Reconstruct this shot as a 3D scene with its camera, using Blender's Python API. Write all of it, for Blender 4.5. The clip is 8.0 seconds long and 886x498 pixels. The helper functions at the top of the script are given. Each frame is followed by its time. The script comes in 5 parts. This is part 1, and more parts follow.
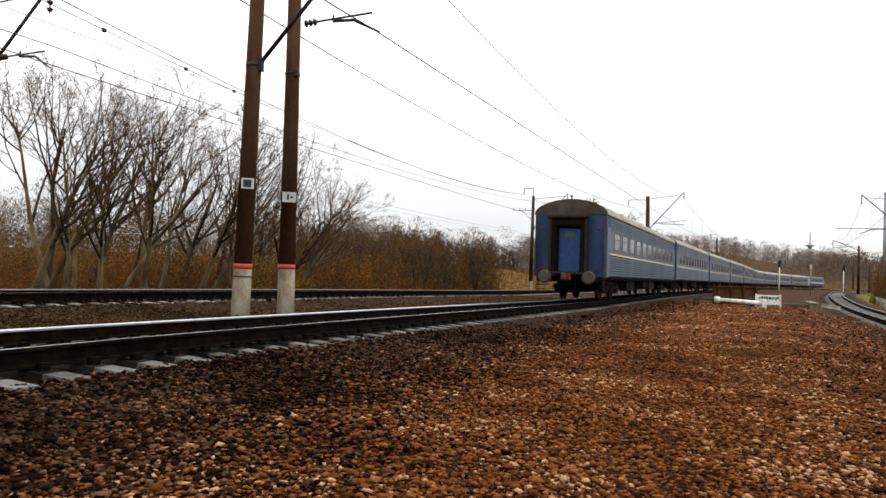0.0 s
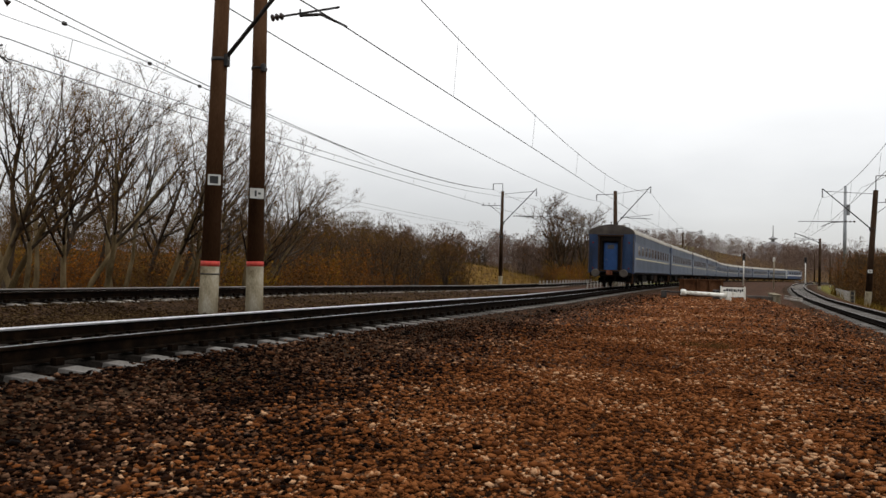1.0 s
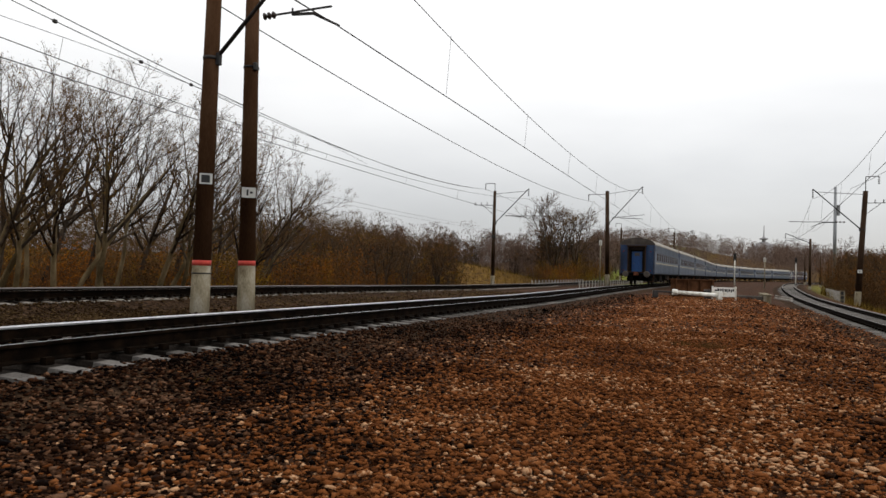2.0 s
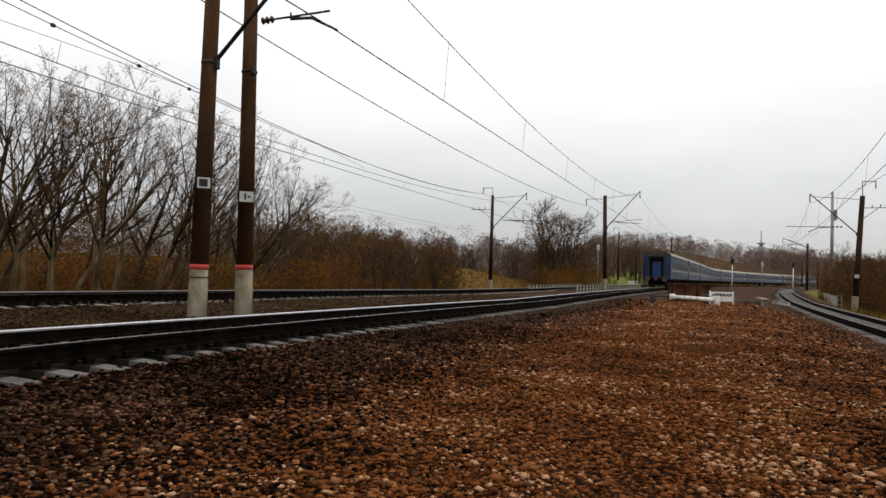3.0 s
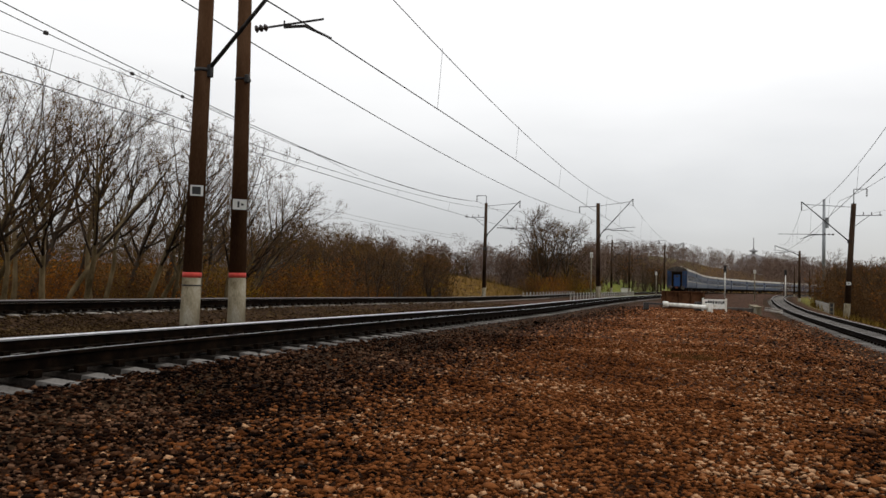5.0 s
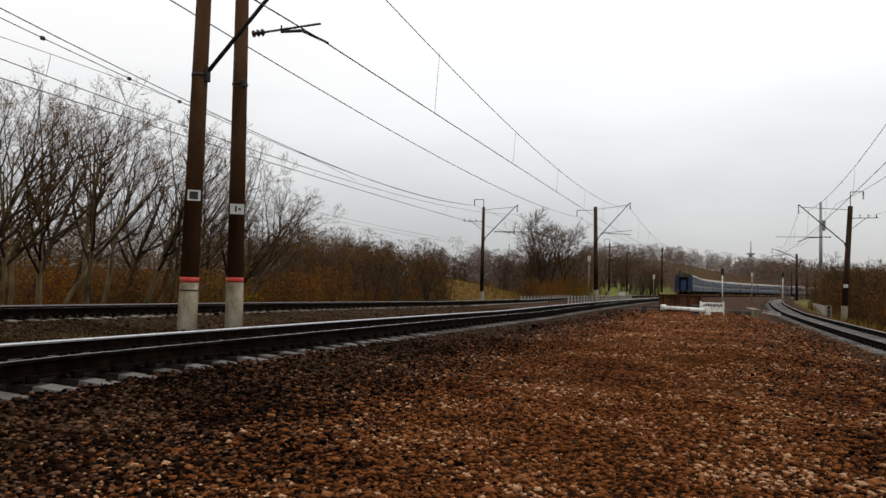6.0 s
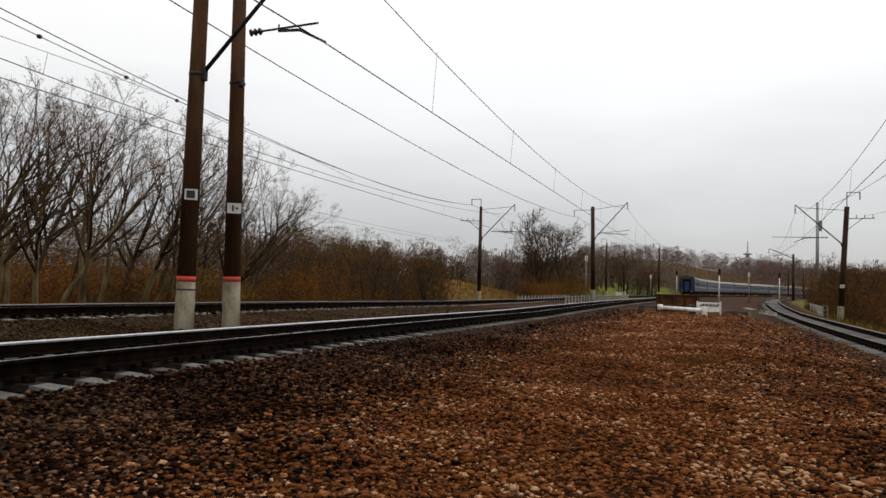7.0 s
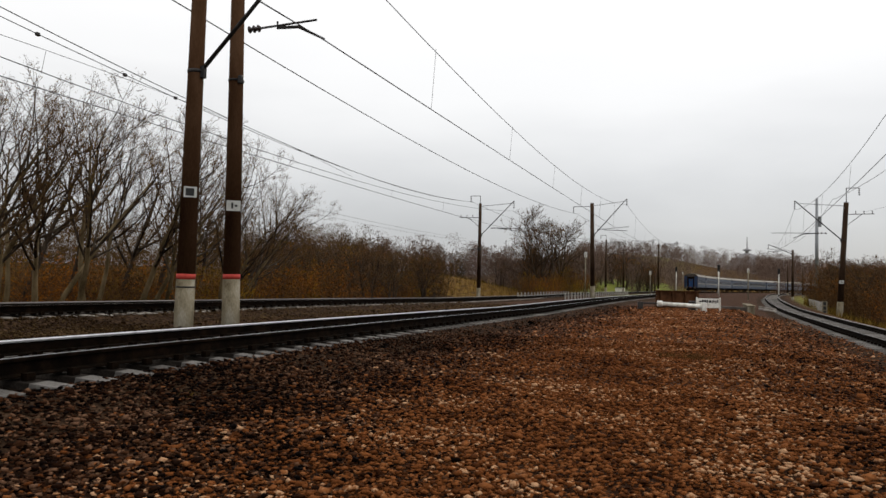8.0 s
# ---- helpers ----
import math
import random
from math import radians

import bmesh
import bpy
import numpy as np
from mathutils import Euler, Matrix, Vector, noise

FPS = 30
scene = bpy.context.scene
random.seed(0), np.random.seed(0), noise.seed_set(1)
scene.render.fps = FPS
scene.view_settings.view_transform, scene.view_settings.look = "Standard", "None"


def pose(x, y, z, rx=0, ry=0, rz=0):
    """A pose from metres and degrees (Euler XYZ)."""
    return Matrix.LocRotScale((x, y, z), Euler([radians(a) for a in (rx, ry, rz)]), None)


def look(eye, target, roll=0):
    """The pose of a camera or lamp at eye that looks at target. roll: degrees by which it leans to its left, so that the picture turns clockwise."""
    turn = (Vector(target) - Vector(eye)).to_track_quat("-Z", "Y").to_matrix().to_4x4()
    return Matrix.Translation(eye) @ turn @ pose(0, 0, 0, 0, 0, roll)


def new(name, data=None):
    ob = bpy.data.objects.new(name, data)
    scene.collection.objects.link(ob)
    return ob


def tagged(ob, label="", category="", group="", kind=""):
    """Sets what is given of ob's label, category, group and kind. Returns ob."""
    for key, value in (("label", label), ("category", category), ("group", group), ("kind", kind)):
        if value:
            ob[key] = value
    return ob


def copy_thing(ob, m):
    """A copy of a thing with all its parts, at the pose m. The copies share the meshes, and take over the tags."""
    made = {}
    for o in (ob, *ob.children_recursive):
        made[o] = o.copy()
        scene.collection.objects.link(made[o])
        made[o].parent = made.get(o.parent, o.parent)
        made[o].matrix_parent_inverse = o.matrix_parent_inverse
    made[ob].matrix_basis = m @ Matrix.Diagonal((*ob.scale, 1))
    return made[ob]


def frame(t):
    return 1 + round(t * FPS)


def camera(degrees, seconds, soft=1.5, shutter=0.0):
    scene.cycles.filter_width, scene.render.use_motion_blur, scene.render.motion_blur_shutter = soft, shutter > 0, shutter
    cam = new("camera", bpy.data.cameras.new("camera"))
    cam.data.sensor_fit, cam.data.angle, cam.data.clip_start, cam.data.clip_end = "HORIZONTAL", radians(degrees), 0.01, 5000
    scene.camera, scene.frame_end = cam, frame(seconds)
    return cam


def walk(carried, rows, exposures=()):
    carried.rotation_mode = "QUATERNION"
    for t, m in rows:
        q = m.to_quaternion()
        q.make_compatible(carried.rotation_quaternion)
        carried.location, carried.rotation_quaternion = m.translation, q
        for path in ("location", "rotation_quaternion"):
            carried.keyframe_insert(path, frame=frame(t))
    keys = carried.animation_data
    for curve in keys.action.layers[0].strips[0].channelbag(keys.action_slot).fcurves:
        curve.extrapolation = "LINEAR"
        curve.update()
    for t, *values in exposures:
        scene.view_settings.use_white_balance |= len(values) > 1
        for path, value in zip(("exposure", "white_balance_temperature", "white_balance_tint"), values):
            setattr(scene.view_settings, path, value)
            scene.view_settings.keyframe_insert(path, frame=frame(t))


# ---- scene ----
cam = camera(62.0, 8.0, soft=1.5)
EYE = 1.27
walk(cam, [
    (0.0, pose(0, 0, EYE, 91.836, -2.095, 4.051)),
    (0.5, pose(0, 0, EYE, 91.641, -1.877, 2.580)),
    (1.0, pose(0, 0, EYE, 91.562, -1.583, 1.719)),
    (1.5, pose(0, 0, EYE, 91.509, -1.599, 1.320)),
    (3.0, pose(0, 0, EYE, 91.890, -1.720, 0.941)),
    (3.5, pose(0, 0, EYE, 92.148, -1.723, 0.866)),
    (4.0, pose(0, 0, EYE, 92.205, -1.649, 0.773)),
    (4.5, pose(0, 0, EYE, 92.300, -1.746, 0.521)),
    (6.0, pose(0, 0, EYE, 92.818, -1.458, 0.269)),
    (6.5, pose(0, 0, EYE, 92.787, -1.434, 0.160)),
    (7.0, pose(0, 0, EYE, 92.793, -1.552, 0.053)),
    (7.5, pose(0, 0, EYE, 92.682, -1.396, 0.023)),
    (8.0, pose(0, 0, EYE, 92.549, -1.386, 0.020)),
], exposures=[(0.0, 0.7), (0.5, 0.4), (1.0, 0.2), (1.5, 0.12), (3.0, 0.1), (4.5, 0.05), (6.0, 0.0), (8.0, 0.0)])

# ---- world and sun: a bright overcast sky ----
world = bpy.data.worlds.new("overcast")
scene.world = world
world.use_nodes = True
wn, wl = world.node_tree.nodes, world.node_tree.links
wn.clear()
w_out = wn.new("ShaderNodeOutputWorld")
w_mix = wn.new("ShaderNodeMixShader")
w_mix.inputs[0].default_value = 0.9
w_sky = wn.new("ShaderNodeTexSky")
w_sky.sky_type, w_sky.sun_disc = "NISHITA", False
w_sky.sun_elevation, w_sky.sun_rotation = radians(38), radians(60)
w_clear = wn.new("ShaderNodeBackground")
w_clear.inputs[1].default_value = 0.1
w_cloud = wn.new("ShaderNodeBackground")
w_cloud.inputs[1].default_value = 1.05
w_co = wn.new("ShaderNodeTexCoord")
w_map = wn.new("ShaderNodeMapping")
w_map.inputs["Scale"].default_value = (1.0, 1.0, 3.2)
w_noise = wn.new("ShaderNodeTexNoise")
w_noise.inputs["Scale"].default_value = 2.2
w_noise.inputs["Detail"].default_value = 5
w_sep = wn.new("ShaderNodeSeparateXYZ")
w_add = wn.new("ShaderNodeMath")
w_add.operation = "MULTIPLY_ADD"
w_add.inputs[1].default_value = 0.17
w_ramp = wn.new("ShaderNodeValToRGB")
w_tones = ((0.10, (0.48, 0.487, 0.503)), (0.17, (0.595, 0.598, 0.608)), (0.25, (0.79, 0.789, 0.79)), (0.34, (0.99, 0.984, 0.978)), (0.50, (1.12, 1.11, 1.10)))
while len(w_ramp.color_ramp.elements) < len(w_tones):
    w_ramp.color_ramp.elements.new(0.5)
for w_el, (w_at, w_tone) in zip(w_ramp.color_ramp.elements, w_tones):
    w_el.position, w_el.color = w_at, (*w_tone, 1)
wl.new(w_co.outputs["Generated"], w_map.inputs[0])
wl.new(w_map.outputs[0], w_noise.inputs["Vector"])
wl.new(w_co.outputs["Generated"], w_sep.inputs[0])
wl.new(w_noise.outputs["Fac"], w_add.inputs[0])
wl.new(w_sep.outputs["Z"], w_add.inputs[2])
wl.new(w_add.outputs[0], w_ramp.inputs[0])
wl.new(w_ramp.outputs[0], w_cloud.inputs[0])
wl.new(w_sky.outputs[0], w_clear.inputs[0])
wl.new(w_clear.outputs[0], w_mix.inputs[1])
wl.new(w_cloud.outputs[0], w_mix.inputs[2])
wl.new(w_mix.outputs[0], w_out.inputs[0])

sun = new("sun", bpy.data.lights.new("sun", "SUN"))
sun.data.energy, sun.data.angle, sun.data.color = 0.8, radians(25), (1.0, 0.97, 0.93)
sun.matrix_world = look((30, 20, 40), (0, 20, 0))


# ---- materials ----
def material(name, tones, scale=8.0, rough=0.8, metal=0.0, bump=0.3, fine=60.0, per_object=0.0, stretch=(1, 1, 1), per_island=False, dist=0.02, low=0.42, high=0.92):
    """A two-scale noise material. tones: 2 to 4 base colours from dark to light."""
    m = bpy.data.materials.new(name)
    m.use_nodes = True
    n, l = m.node_tree.nodes, m.node_tree.links
    b = n["Principled BSDF"]
    co = n.new("ShaderNodeTexCoord")
    mp = n.new("ShaderNodeMapping")
    mp.inputs["Scale"].default_value = stretch
    l.new(co.outputs["Object"], mp.inputs[0])
    big, small = n.new("ShaderNodeTexNoise"), n.new("ShaderNodeTexNoise")
    big.inputs["Scale"].default_value, big.inputs["Detail"].default_value = scale, 6
    small.inputs["Scale"].default_value, small.inputs["Detail"].default_value = fine, 4
    l.new(mp.outputs[0], big.inputs["Vector"])
    l.new(mp.outputs[0], small.inputs["Vector"])
    add = n.new("ShaderNodeMath")
    add.operation = "MULTIPLY_ADD"
    add.inputs[1].default_value = 0.35
    l.new(small.outputs["Fac"], add.inputs[0])
    l.new(big.outputs["Fac"], add.inputs[2])
    last = add
    if per_object or per_island:
        src = n.new("ShaderNodeNewGeometry" if per_island else "ShaderNodeObjectInfo")
        off = n.new("ShaderNodeMath")
        off.operation = "MULTIPLY_ADD"
        off.inputs[1].default_value = per_object
        l.new(src.outputs["Random Per Island" if per_island else "Random"], off.inputs[0])
        l.new(add.outputs[0], off.inputs[2])
        sub = n.new("ShaderNodeMath")
        sub.operation = "SUBTRACT"
        sub.inputs[1].default_value = per_object / 2
        l.new(off.outputs[0], sub.inputs[0])
        last = sub
    ramp = n.new("ShaderNodeValToRGB")
    els = ramp.color_ramp.elements
    while len(els) < len(tones):
        els.new(0.5)
    for i, c in enumerate(tones):
        els[i].position = low + (high - low) * i / (len(tones) - 1)
        els[i].color = (*c, 1)
    l.new(last.outputs[0], ramp.inputs[0])
    l.new(ramp.outputs[0], b.inputs["Base Color"])
    b.inputs["Roughness"].default_value, b.inputs["Metallic"].default_value = rough, metal
    b.inputs["Specular IOR Level"].default_value = 0.02 if rough >= 0.8 else 0.3
    if bump:
        bp = n.new("ShaderNodeBump")
        bp.inputs["Strength"].default_value, bp.inputs["Distance"].default_value = bump, dist
        l.new(small.outputs["Fac"], bp.inputs["Height"])
        l.new(bp.outputs[0], b.inputs["Normal"])
    return m


def plain(name, c, rough=0.6, metal=0.0, **kw):
    return material(name, [tuple(v * 0.72 for v in c), tuple(v * 1.15 for v in c)], rough=rough, metal=metal, **kw)


M = {}
M["stone"] = material("ballast stone", [(0.028, 0.0095, 0.0035), (0.102, 0.033, 0.0095), (0.165, 0.055, 0.0165), (0.21, 0.080, 0.028), (0.42, 0.24, 0.13)], 0.6, 0.85, 0, 0.5, 30, 0.66, per_island=True, low=0.30, high=1.16)
M["stone_dark"] = material("oily track ballast", [(0.0012, 0.0005, 0.0003), (0.0040, 0.0016, 0.0008), (0.0180, 0.0064, 0.0025), (0.070, 0.030, 0.014), (0.13, 0.068, 0.039)], 0.6, 0.82, 0, 0.3, 40, 0.7, per_island=True, low=0.32, high=1.12)
M["stone_mid"] = material("mossy grey-brown ballast", [(0.005, 0.0026, 0.0010), (0.024, 0.0135, 0.0052), (0.050, 0.029, 0.0115), (0.095, 0.062, 0.029)], 0.6, 0.85, 0, 0.3, 40, 0.6, per_island=True, low=0.30, high=1.1)
M["bed"] = material("ballast bed", [(0.005, 0.003, 0.002), (0.030, 0.017, 0.0095), (0.085, 0.050, 0.029)], 9.0, 0.9, 0, 1.0, 16, dist=0.05)
M["bed_oily"] = material("oil-black track middle", [(0.0012, 0.0008, 0.0006), (0.005, 0.0033, 0.0022), (0.016, 0.010, 0.0065)], 6.0, 0.85, 0, 1.0, 16, dist=0.05)
M["bed_pale"] = material("pale dusty track middle", [(0.045, 0.040, 0.035), (0.125, 0.112, 0.100), (0.22, 0.20, 0.18)], 3.0, 0.9, 0, 1.0, 16, dist=0.05)
M["rail_dull"] = plain("dull rail head", (0.20, 0.18, 0.165), 0.45, 0.8, bump=0.05)
M["concrete"] = material("weathered concrete", [(0.20, 0.185, 0.16), (0.33, 0.31, 0.28), (0.42, 0.40, 0.36)], 3.0, 0.9, 0, 0.3, 45, 0.2)
M["sleeper"] = material("dirty concrete sleeper", [(0.08, 0.068, 0.057), (0.24, 0.215, 0.19), (0.37, 0.345, 0.31)], 2.5, 0.9, 0, 0.3, 40, 0.3)
M["sleeper_oily"] = material("oil-stained concrete sleeper", [(0.006, 0.005, 0.004), (0.022, 0.018, 0.015), (0.060, 0.052, 0.044)], 2.5, 0.85, 0, 0.3, 40, 0.3)
M["sleeper_dark"] = material("soiled concrete sleeper", [(0.05, 0.045, 0.04), (0.14, 0.13, 0.12), (0.24, 0.225, 0.21)], 2.5, 0.9, 0, 0.3, 40, 0.3)
M["rail_head"] = plain("polished rail head", (0.62, 0.62, 0.64), 0.28, 1.0, bump=0.05)
# rail web, foot and sleeper clips, near black below the head
M["rail_black"] = material("near-black rail web", [(0.001, 0.0007, 0.0005), (0.004, 0.0025, 0.0015), (0.013, 0.0075, 0.0042)], 6.0, 0.85, 0.0, 0.3, 60)
M["mast"] = material("brown weathered mast concrete", [(0.024, 0.0115, 0.006), (0.058, 0.029, 0.0145), (0.098, 0.055, 0.031)], 2.0, 0.85, 0, 0.25, 40, stretch=(1, 1, 0.25))
M["mast_dark"] = material("dark weathered mast concrete", [(0.017, 0.0105, 0.007), (0.040, 0.024, 0.015), (0.070, 0.046, 0.031)], 2.0, 0.85, 0, 0.25, 40, stretch=(1, 1, 0.25))
M["mast_white"] = material("worn whitewash on concrete", [(0.070, 0.052, 0.028), (0.19, 0.162, 0.112), (0.33, 0.305, 0.245)], 3.0, 0.9, 0, 0.3, 40, stretch=(1, 1, 0.4))
M["red"] = plain("red band paint", (0.42, 0.045, 0.03), 0.7)
M["plate"] = plain("white enamel plate", (0.50, 0.50, 0.47), 0.5)
M["ink"] = plain("black sign paint", (0.02, 0.02, 0.02), 0.5)
M["steel"] = material("dark weathered steel", [(0.010, 0.010, 0.011), (0.03, 0.028, 0.027), (0.06, 0.052, 0.045)], 5, 0.6, 0.4, 0.2, 60)
M["galv"] = plain("grey galvanised steel", (0.22, 0.23, 0.24), 0.5, 0.6)
M["wire"] = plain("copper wire, tarnished", (0.055, 0.05, 0.05), 0.6, 0.5, bump=0)
M["porcelain"] = plain("brown porcelain", (0.03, 0.018, 0.014), 0.3)
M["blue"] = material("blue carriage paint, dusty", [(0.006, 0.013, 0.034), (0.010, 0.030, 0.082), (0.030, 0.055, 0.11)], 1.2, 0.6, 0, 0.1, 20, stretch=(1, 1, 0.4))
# sides paler and greyer than the end walls
M["blue_side"] = material("pale blue-grey carriage side", [(0.040, 0.058, 0.092), (0.075, 0.098, 0.14), (0.135, 0.155, 0.19)], 1.0, 0.45, 0, 0.1, 20, 0.25, stretch=(1, 1, 0.5))
M["blue_door"] = plain("bright blue door paint", (0.007, 0.045, 0.15), 0.4)
M["roof_grey"] = material("grey carriage roof", [(0.14, 0.127, 0.105), (0.235, 0.215, 0.18), (0.32, 0.295, 0.25)], 1.0, 0.7, 0, 0.1, 20)
M["stripe"] = plain("cream stripe paint", (0.50, 0.45, 0.30), 0.5)
M["under"] = material("grimy underframe", [(0.003, 0.003, 0.003), (0.010, 0.009, 0.008), (0.028, 0.022, 0.017)], 3, 0.85, 0.0, 0.2, 40)
# grime colour, which on the roof ends also holds their shade
M["grime"] = material("grimy brown paint, dark also for roof-end shade", [(0.022, 0.017, 0.014), (0.05, 0.04, 0.032), (0.085, 0.07, 0.056)], 1.5, 0.7, 0, 0.1, 20)
M["rubber"] = plain("dark bellows rubber", (0.010, 0.0075, 0.006), 0.85)
M["bellows_frame"] = plain("brown gangway frame", (0.036, 0.023, 0.016), 0.8)
# glass base lifted a little to stand for the reflected sky
M["pane"] = plain("dark carriage window glass", (0.06, 0.056, 0.055), 0.1, 0.0, bump=0)
M["win_frame"] = plain("blue-grey window frame", (0.09, 0.10, 0.12), 0.5, 0.1)
M["lamp_red"] = plain("red lamp lens", (0.16, 0.02, 0.018), 0.2)
M["lens"] = plain("dark signal lens", (0.01, 0.01, 0.012), 0.15)
M["coupler"] = plain("orange-brown coupler head", (0.13, 0.05, 0.03), 0.8)
M["rust"] = material("rusty steel plate", [(0.030, 0.014, 0.008), (0.085, 0.038, 0.018), (0.13, 0.065, 0.035)], 2.0, 0.85, 0.2, 0.3, 30)
M["white_paint"] = material("chipped white paint", [(0.42, 0.38, 0.30), (0.68, 0.66, 0.60), (0.78, 0.77, 0.73)], 4, 0.75, 0, 0.2, 40)
M["bark"] = material("grey-brown bark", [(0.015, 0.011, 0.008), (0.042, 0.031, 0.022), (0.088, 0.068, 0.048)], 3, 0.9, 0, 0.4, 30, 0.3, stretch=(1, 1, 0.3))
M["bark_pale"] = material("pale aspen bark", [(0.045, 0.032, 0.015), (0.12, 0.088, 0.046), (0.20, 0.152, 0.085)], 3, 0.9, 0, 0.4, 30, 0.3, stretch=(1, 1, 0.3))
M["twig"] = plain("brown twigs", (0.084, 0.049, 0.024), 0.9, bump=0, per_object=0.25)
M["leaf_olive"] = material("olive last leaves", [(0.057, 0.029, 0.0026), (0.165, 0.086, 0.0075), (0.27, 0.148, 0.015)], 0.6, 0.85, 0, 0, 5, 0.42, per_island=True)
M["leaf_rust"] = material("rust-orange autumn leaves", [(0.082, 0.027, 0.0034), (0.225, 0.076, 0.008), (0.35, 0.126, 0.016)], 0.6, 0.85, 0, 0, 5, 0.42, per_island=True)
M["leaf_brown"] = material("brown withered leaves", [(0.030, 0.014, 0.005), (0.086, 0.042, 0.013), (0.155, 0.078, 0.026)], 0.6, 0.85, 0, 0, 5, 0.42, per_island=True)
# distance haze is mixed into this wood's paler, greyer tones
M["hazy_wood"] = material("far leafless wood greyed by haze", [(0.095, 0.064, 0.050), (0.125, 0.086, 0.067), (0.155, 0.107, 0.080)], 0.03, 0.95, 0, 0, 0.3, 0.12, per_island=True)
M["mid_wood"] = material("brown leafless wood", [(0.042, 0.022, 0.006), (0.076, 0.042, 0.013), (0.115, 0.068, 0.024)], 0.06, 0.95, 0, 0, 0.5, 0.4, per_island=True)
M["grass"] = material("dry grass blades", [(0.040, 0.024, 0.004), (0.105, 0.063, 0.011), (0.19, 0.122, 0.028)], 0.5, 0.9, 0, 0, 5, 0.7, per_island=True)
# even grey that holds the haze over the far mound and tower
M["hull"] = plain("far grey with haze mixed in", (0.27, 0.265, 0.27), 0.85)


def ground_material():
    m = bpy.data.materials.new("ground of gravel, earth and grass")
    m.use_nodes = True
    n, l = m.node_tree.nodes, m.node_tree.links
    b = n["Principled BSDF"]
    b.inputs["Roughness"].default_value = 0.92
    b.inputs["Specular IOR Level"].default_value = 0.05
    co = n.new("ShaderNodeTexCoord")

    def layer(tones, scale, detail=6):
        t = n.new("ShaderNodeTexNoise")
        t.inputs["Scale"].default_value, t.inputs["Detail"].default_value = scale, detail
        l.new(co.outputs["Object"], t.inputs["Vector"])
        r = n.new("ShaderNodeValToRGB")
        els = r.color_ramp.elements
        while len(els) < len(tones):
            els.new(0.5)
        for i, c in enumerate(tones):
            els[i].position, els[i].color = 0.3 + 0.4 * i / (len(tones) - 1), (*c, 1)
        l.new(t.outputs["Fac"], r.inputs[0])
        return r, t

    # gravel tones kept dark to stand for shade in the gaps between stones
    gravel, gn = layer([(0.010, 0.0045, 0.0026), (0.046, 0.021, 0.0105), (0.105, 0.053, 0.028)], 14)
    patch, _ = layer([(0.65, 0.62, 0.6), (1.15, 1.1, 1.05)], 0.35, 4)
    dry, _ = layer([(0.030, 0.016, 0.003), (0.092, 0.048, 0.008), (0.17, 0.098, 0.018)], 0.9)
    green, _ = layer([(0.055, 0.068, 0.011), (0.12, 0.135, 0.024), (0.19, 0.185, 0.045)], 0.5)
    mul = n.new("ShaderNodeMix")
    mul.data_type, mul.blend_type = "RGBA", "MULTIPLY"
    mul.inputs[0].default_value = 1
    l.new(gravel.outputs[0], mul.inputs[6])
    l.new(patch.outputs[0], mul.inputs[7])
    at = n.new("ShaderNodeAttribute")
    at.attribute_name = "zone"
    sep = n.new("ShaderNodeSeparateColor")
    l.new(at.outputs["Color"], sep.inputs[0])
    m1, m2 = n.new("ShaderNodeMix"), n.new("ShaderNodeMix")
    m1.data_type = m2.data_type = "RGBA"
    l.new(sep.outputs[1], m1.inputs[0])
    l.new(dry.outputs[0], m1.inputs[6])
    l.new(green.outputs[0], m1.inputs[7])
    l.new(sep.outputs[0], m2.inputs[0])
    l.new(m1.outputs[2], m2.inputs[6])
    l.new(mul.outputs[2], m2.inputs[7])
    l.new(m2.outputs[2], b.inputs["Base Color"])
    bp = n.new("ShaderNodeBump")
    bp.inputs["Strength"].default_value, bp.inputs["Distance"].default_value = 1.0, 0.05
    l.new(gn.outputs["Fac"], bp.inputs["Height"])
    l.new(bp.outputs[0], b.inputs["Normal"])
    return m


M["ground"] = ground_material()


# ---- mesh tools ----
def part(name, bm, mat, parent=None, label="", smooth=False):
    me = bpy.data.meshes.new(name)
    bm.to_mesh(me)
    bm.free()
    for x in mat if isinstance(mat, (list, tuple)) else [mat]:
        me.materials.append(M[x])
    if smooth:
        me.polygons.foreach_set("use_smooth", [True] * len(me.polygons))
    ob = new(name, me)
    ob.parent = parent
    return tagged(ob, label)


def from_arrays(name, verts, faces, mat, parent=None, label=""):
    """faces: an (n, k) array."""
    me = bpy.data.meshes.new(name)
    verts, faces = np.asarray(verts, dtype=np.float32), np.asarray(faces, dtype=np.int32)
    k = faces.shape[1]
    me.vertices.add(len(verts))
    me.vertices.foreach_set("co", verts.ravel())
    me.loops.add(faces.size)
    me.loops.foreach_set("vertex_index", faces.ravel())
    me.polygons.add(len(faces))
    me.polygons.foreach_set("loop_start", np.arange(0, faces.size, k, dtype=np.int32))
    me.update(calc_edges=True)
    me.materials.append(M[mat])
    ob = new(name, me)
    ob.parent = parent
    return tagged(ob, label)


def empty(name, x, y, z, rz=0, label="", category="", group="", kind=""):
    ob = new(name)
    ob.matrix_basis = pose(x, y, z, 0, 0, rz)
    return tagged(ob, label, category, group, kind)


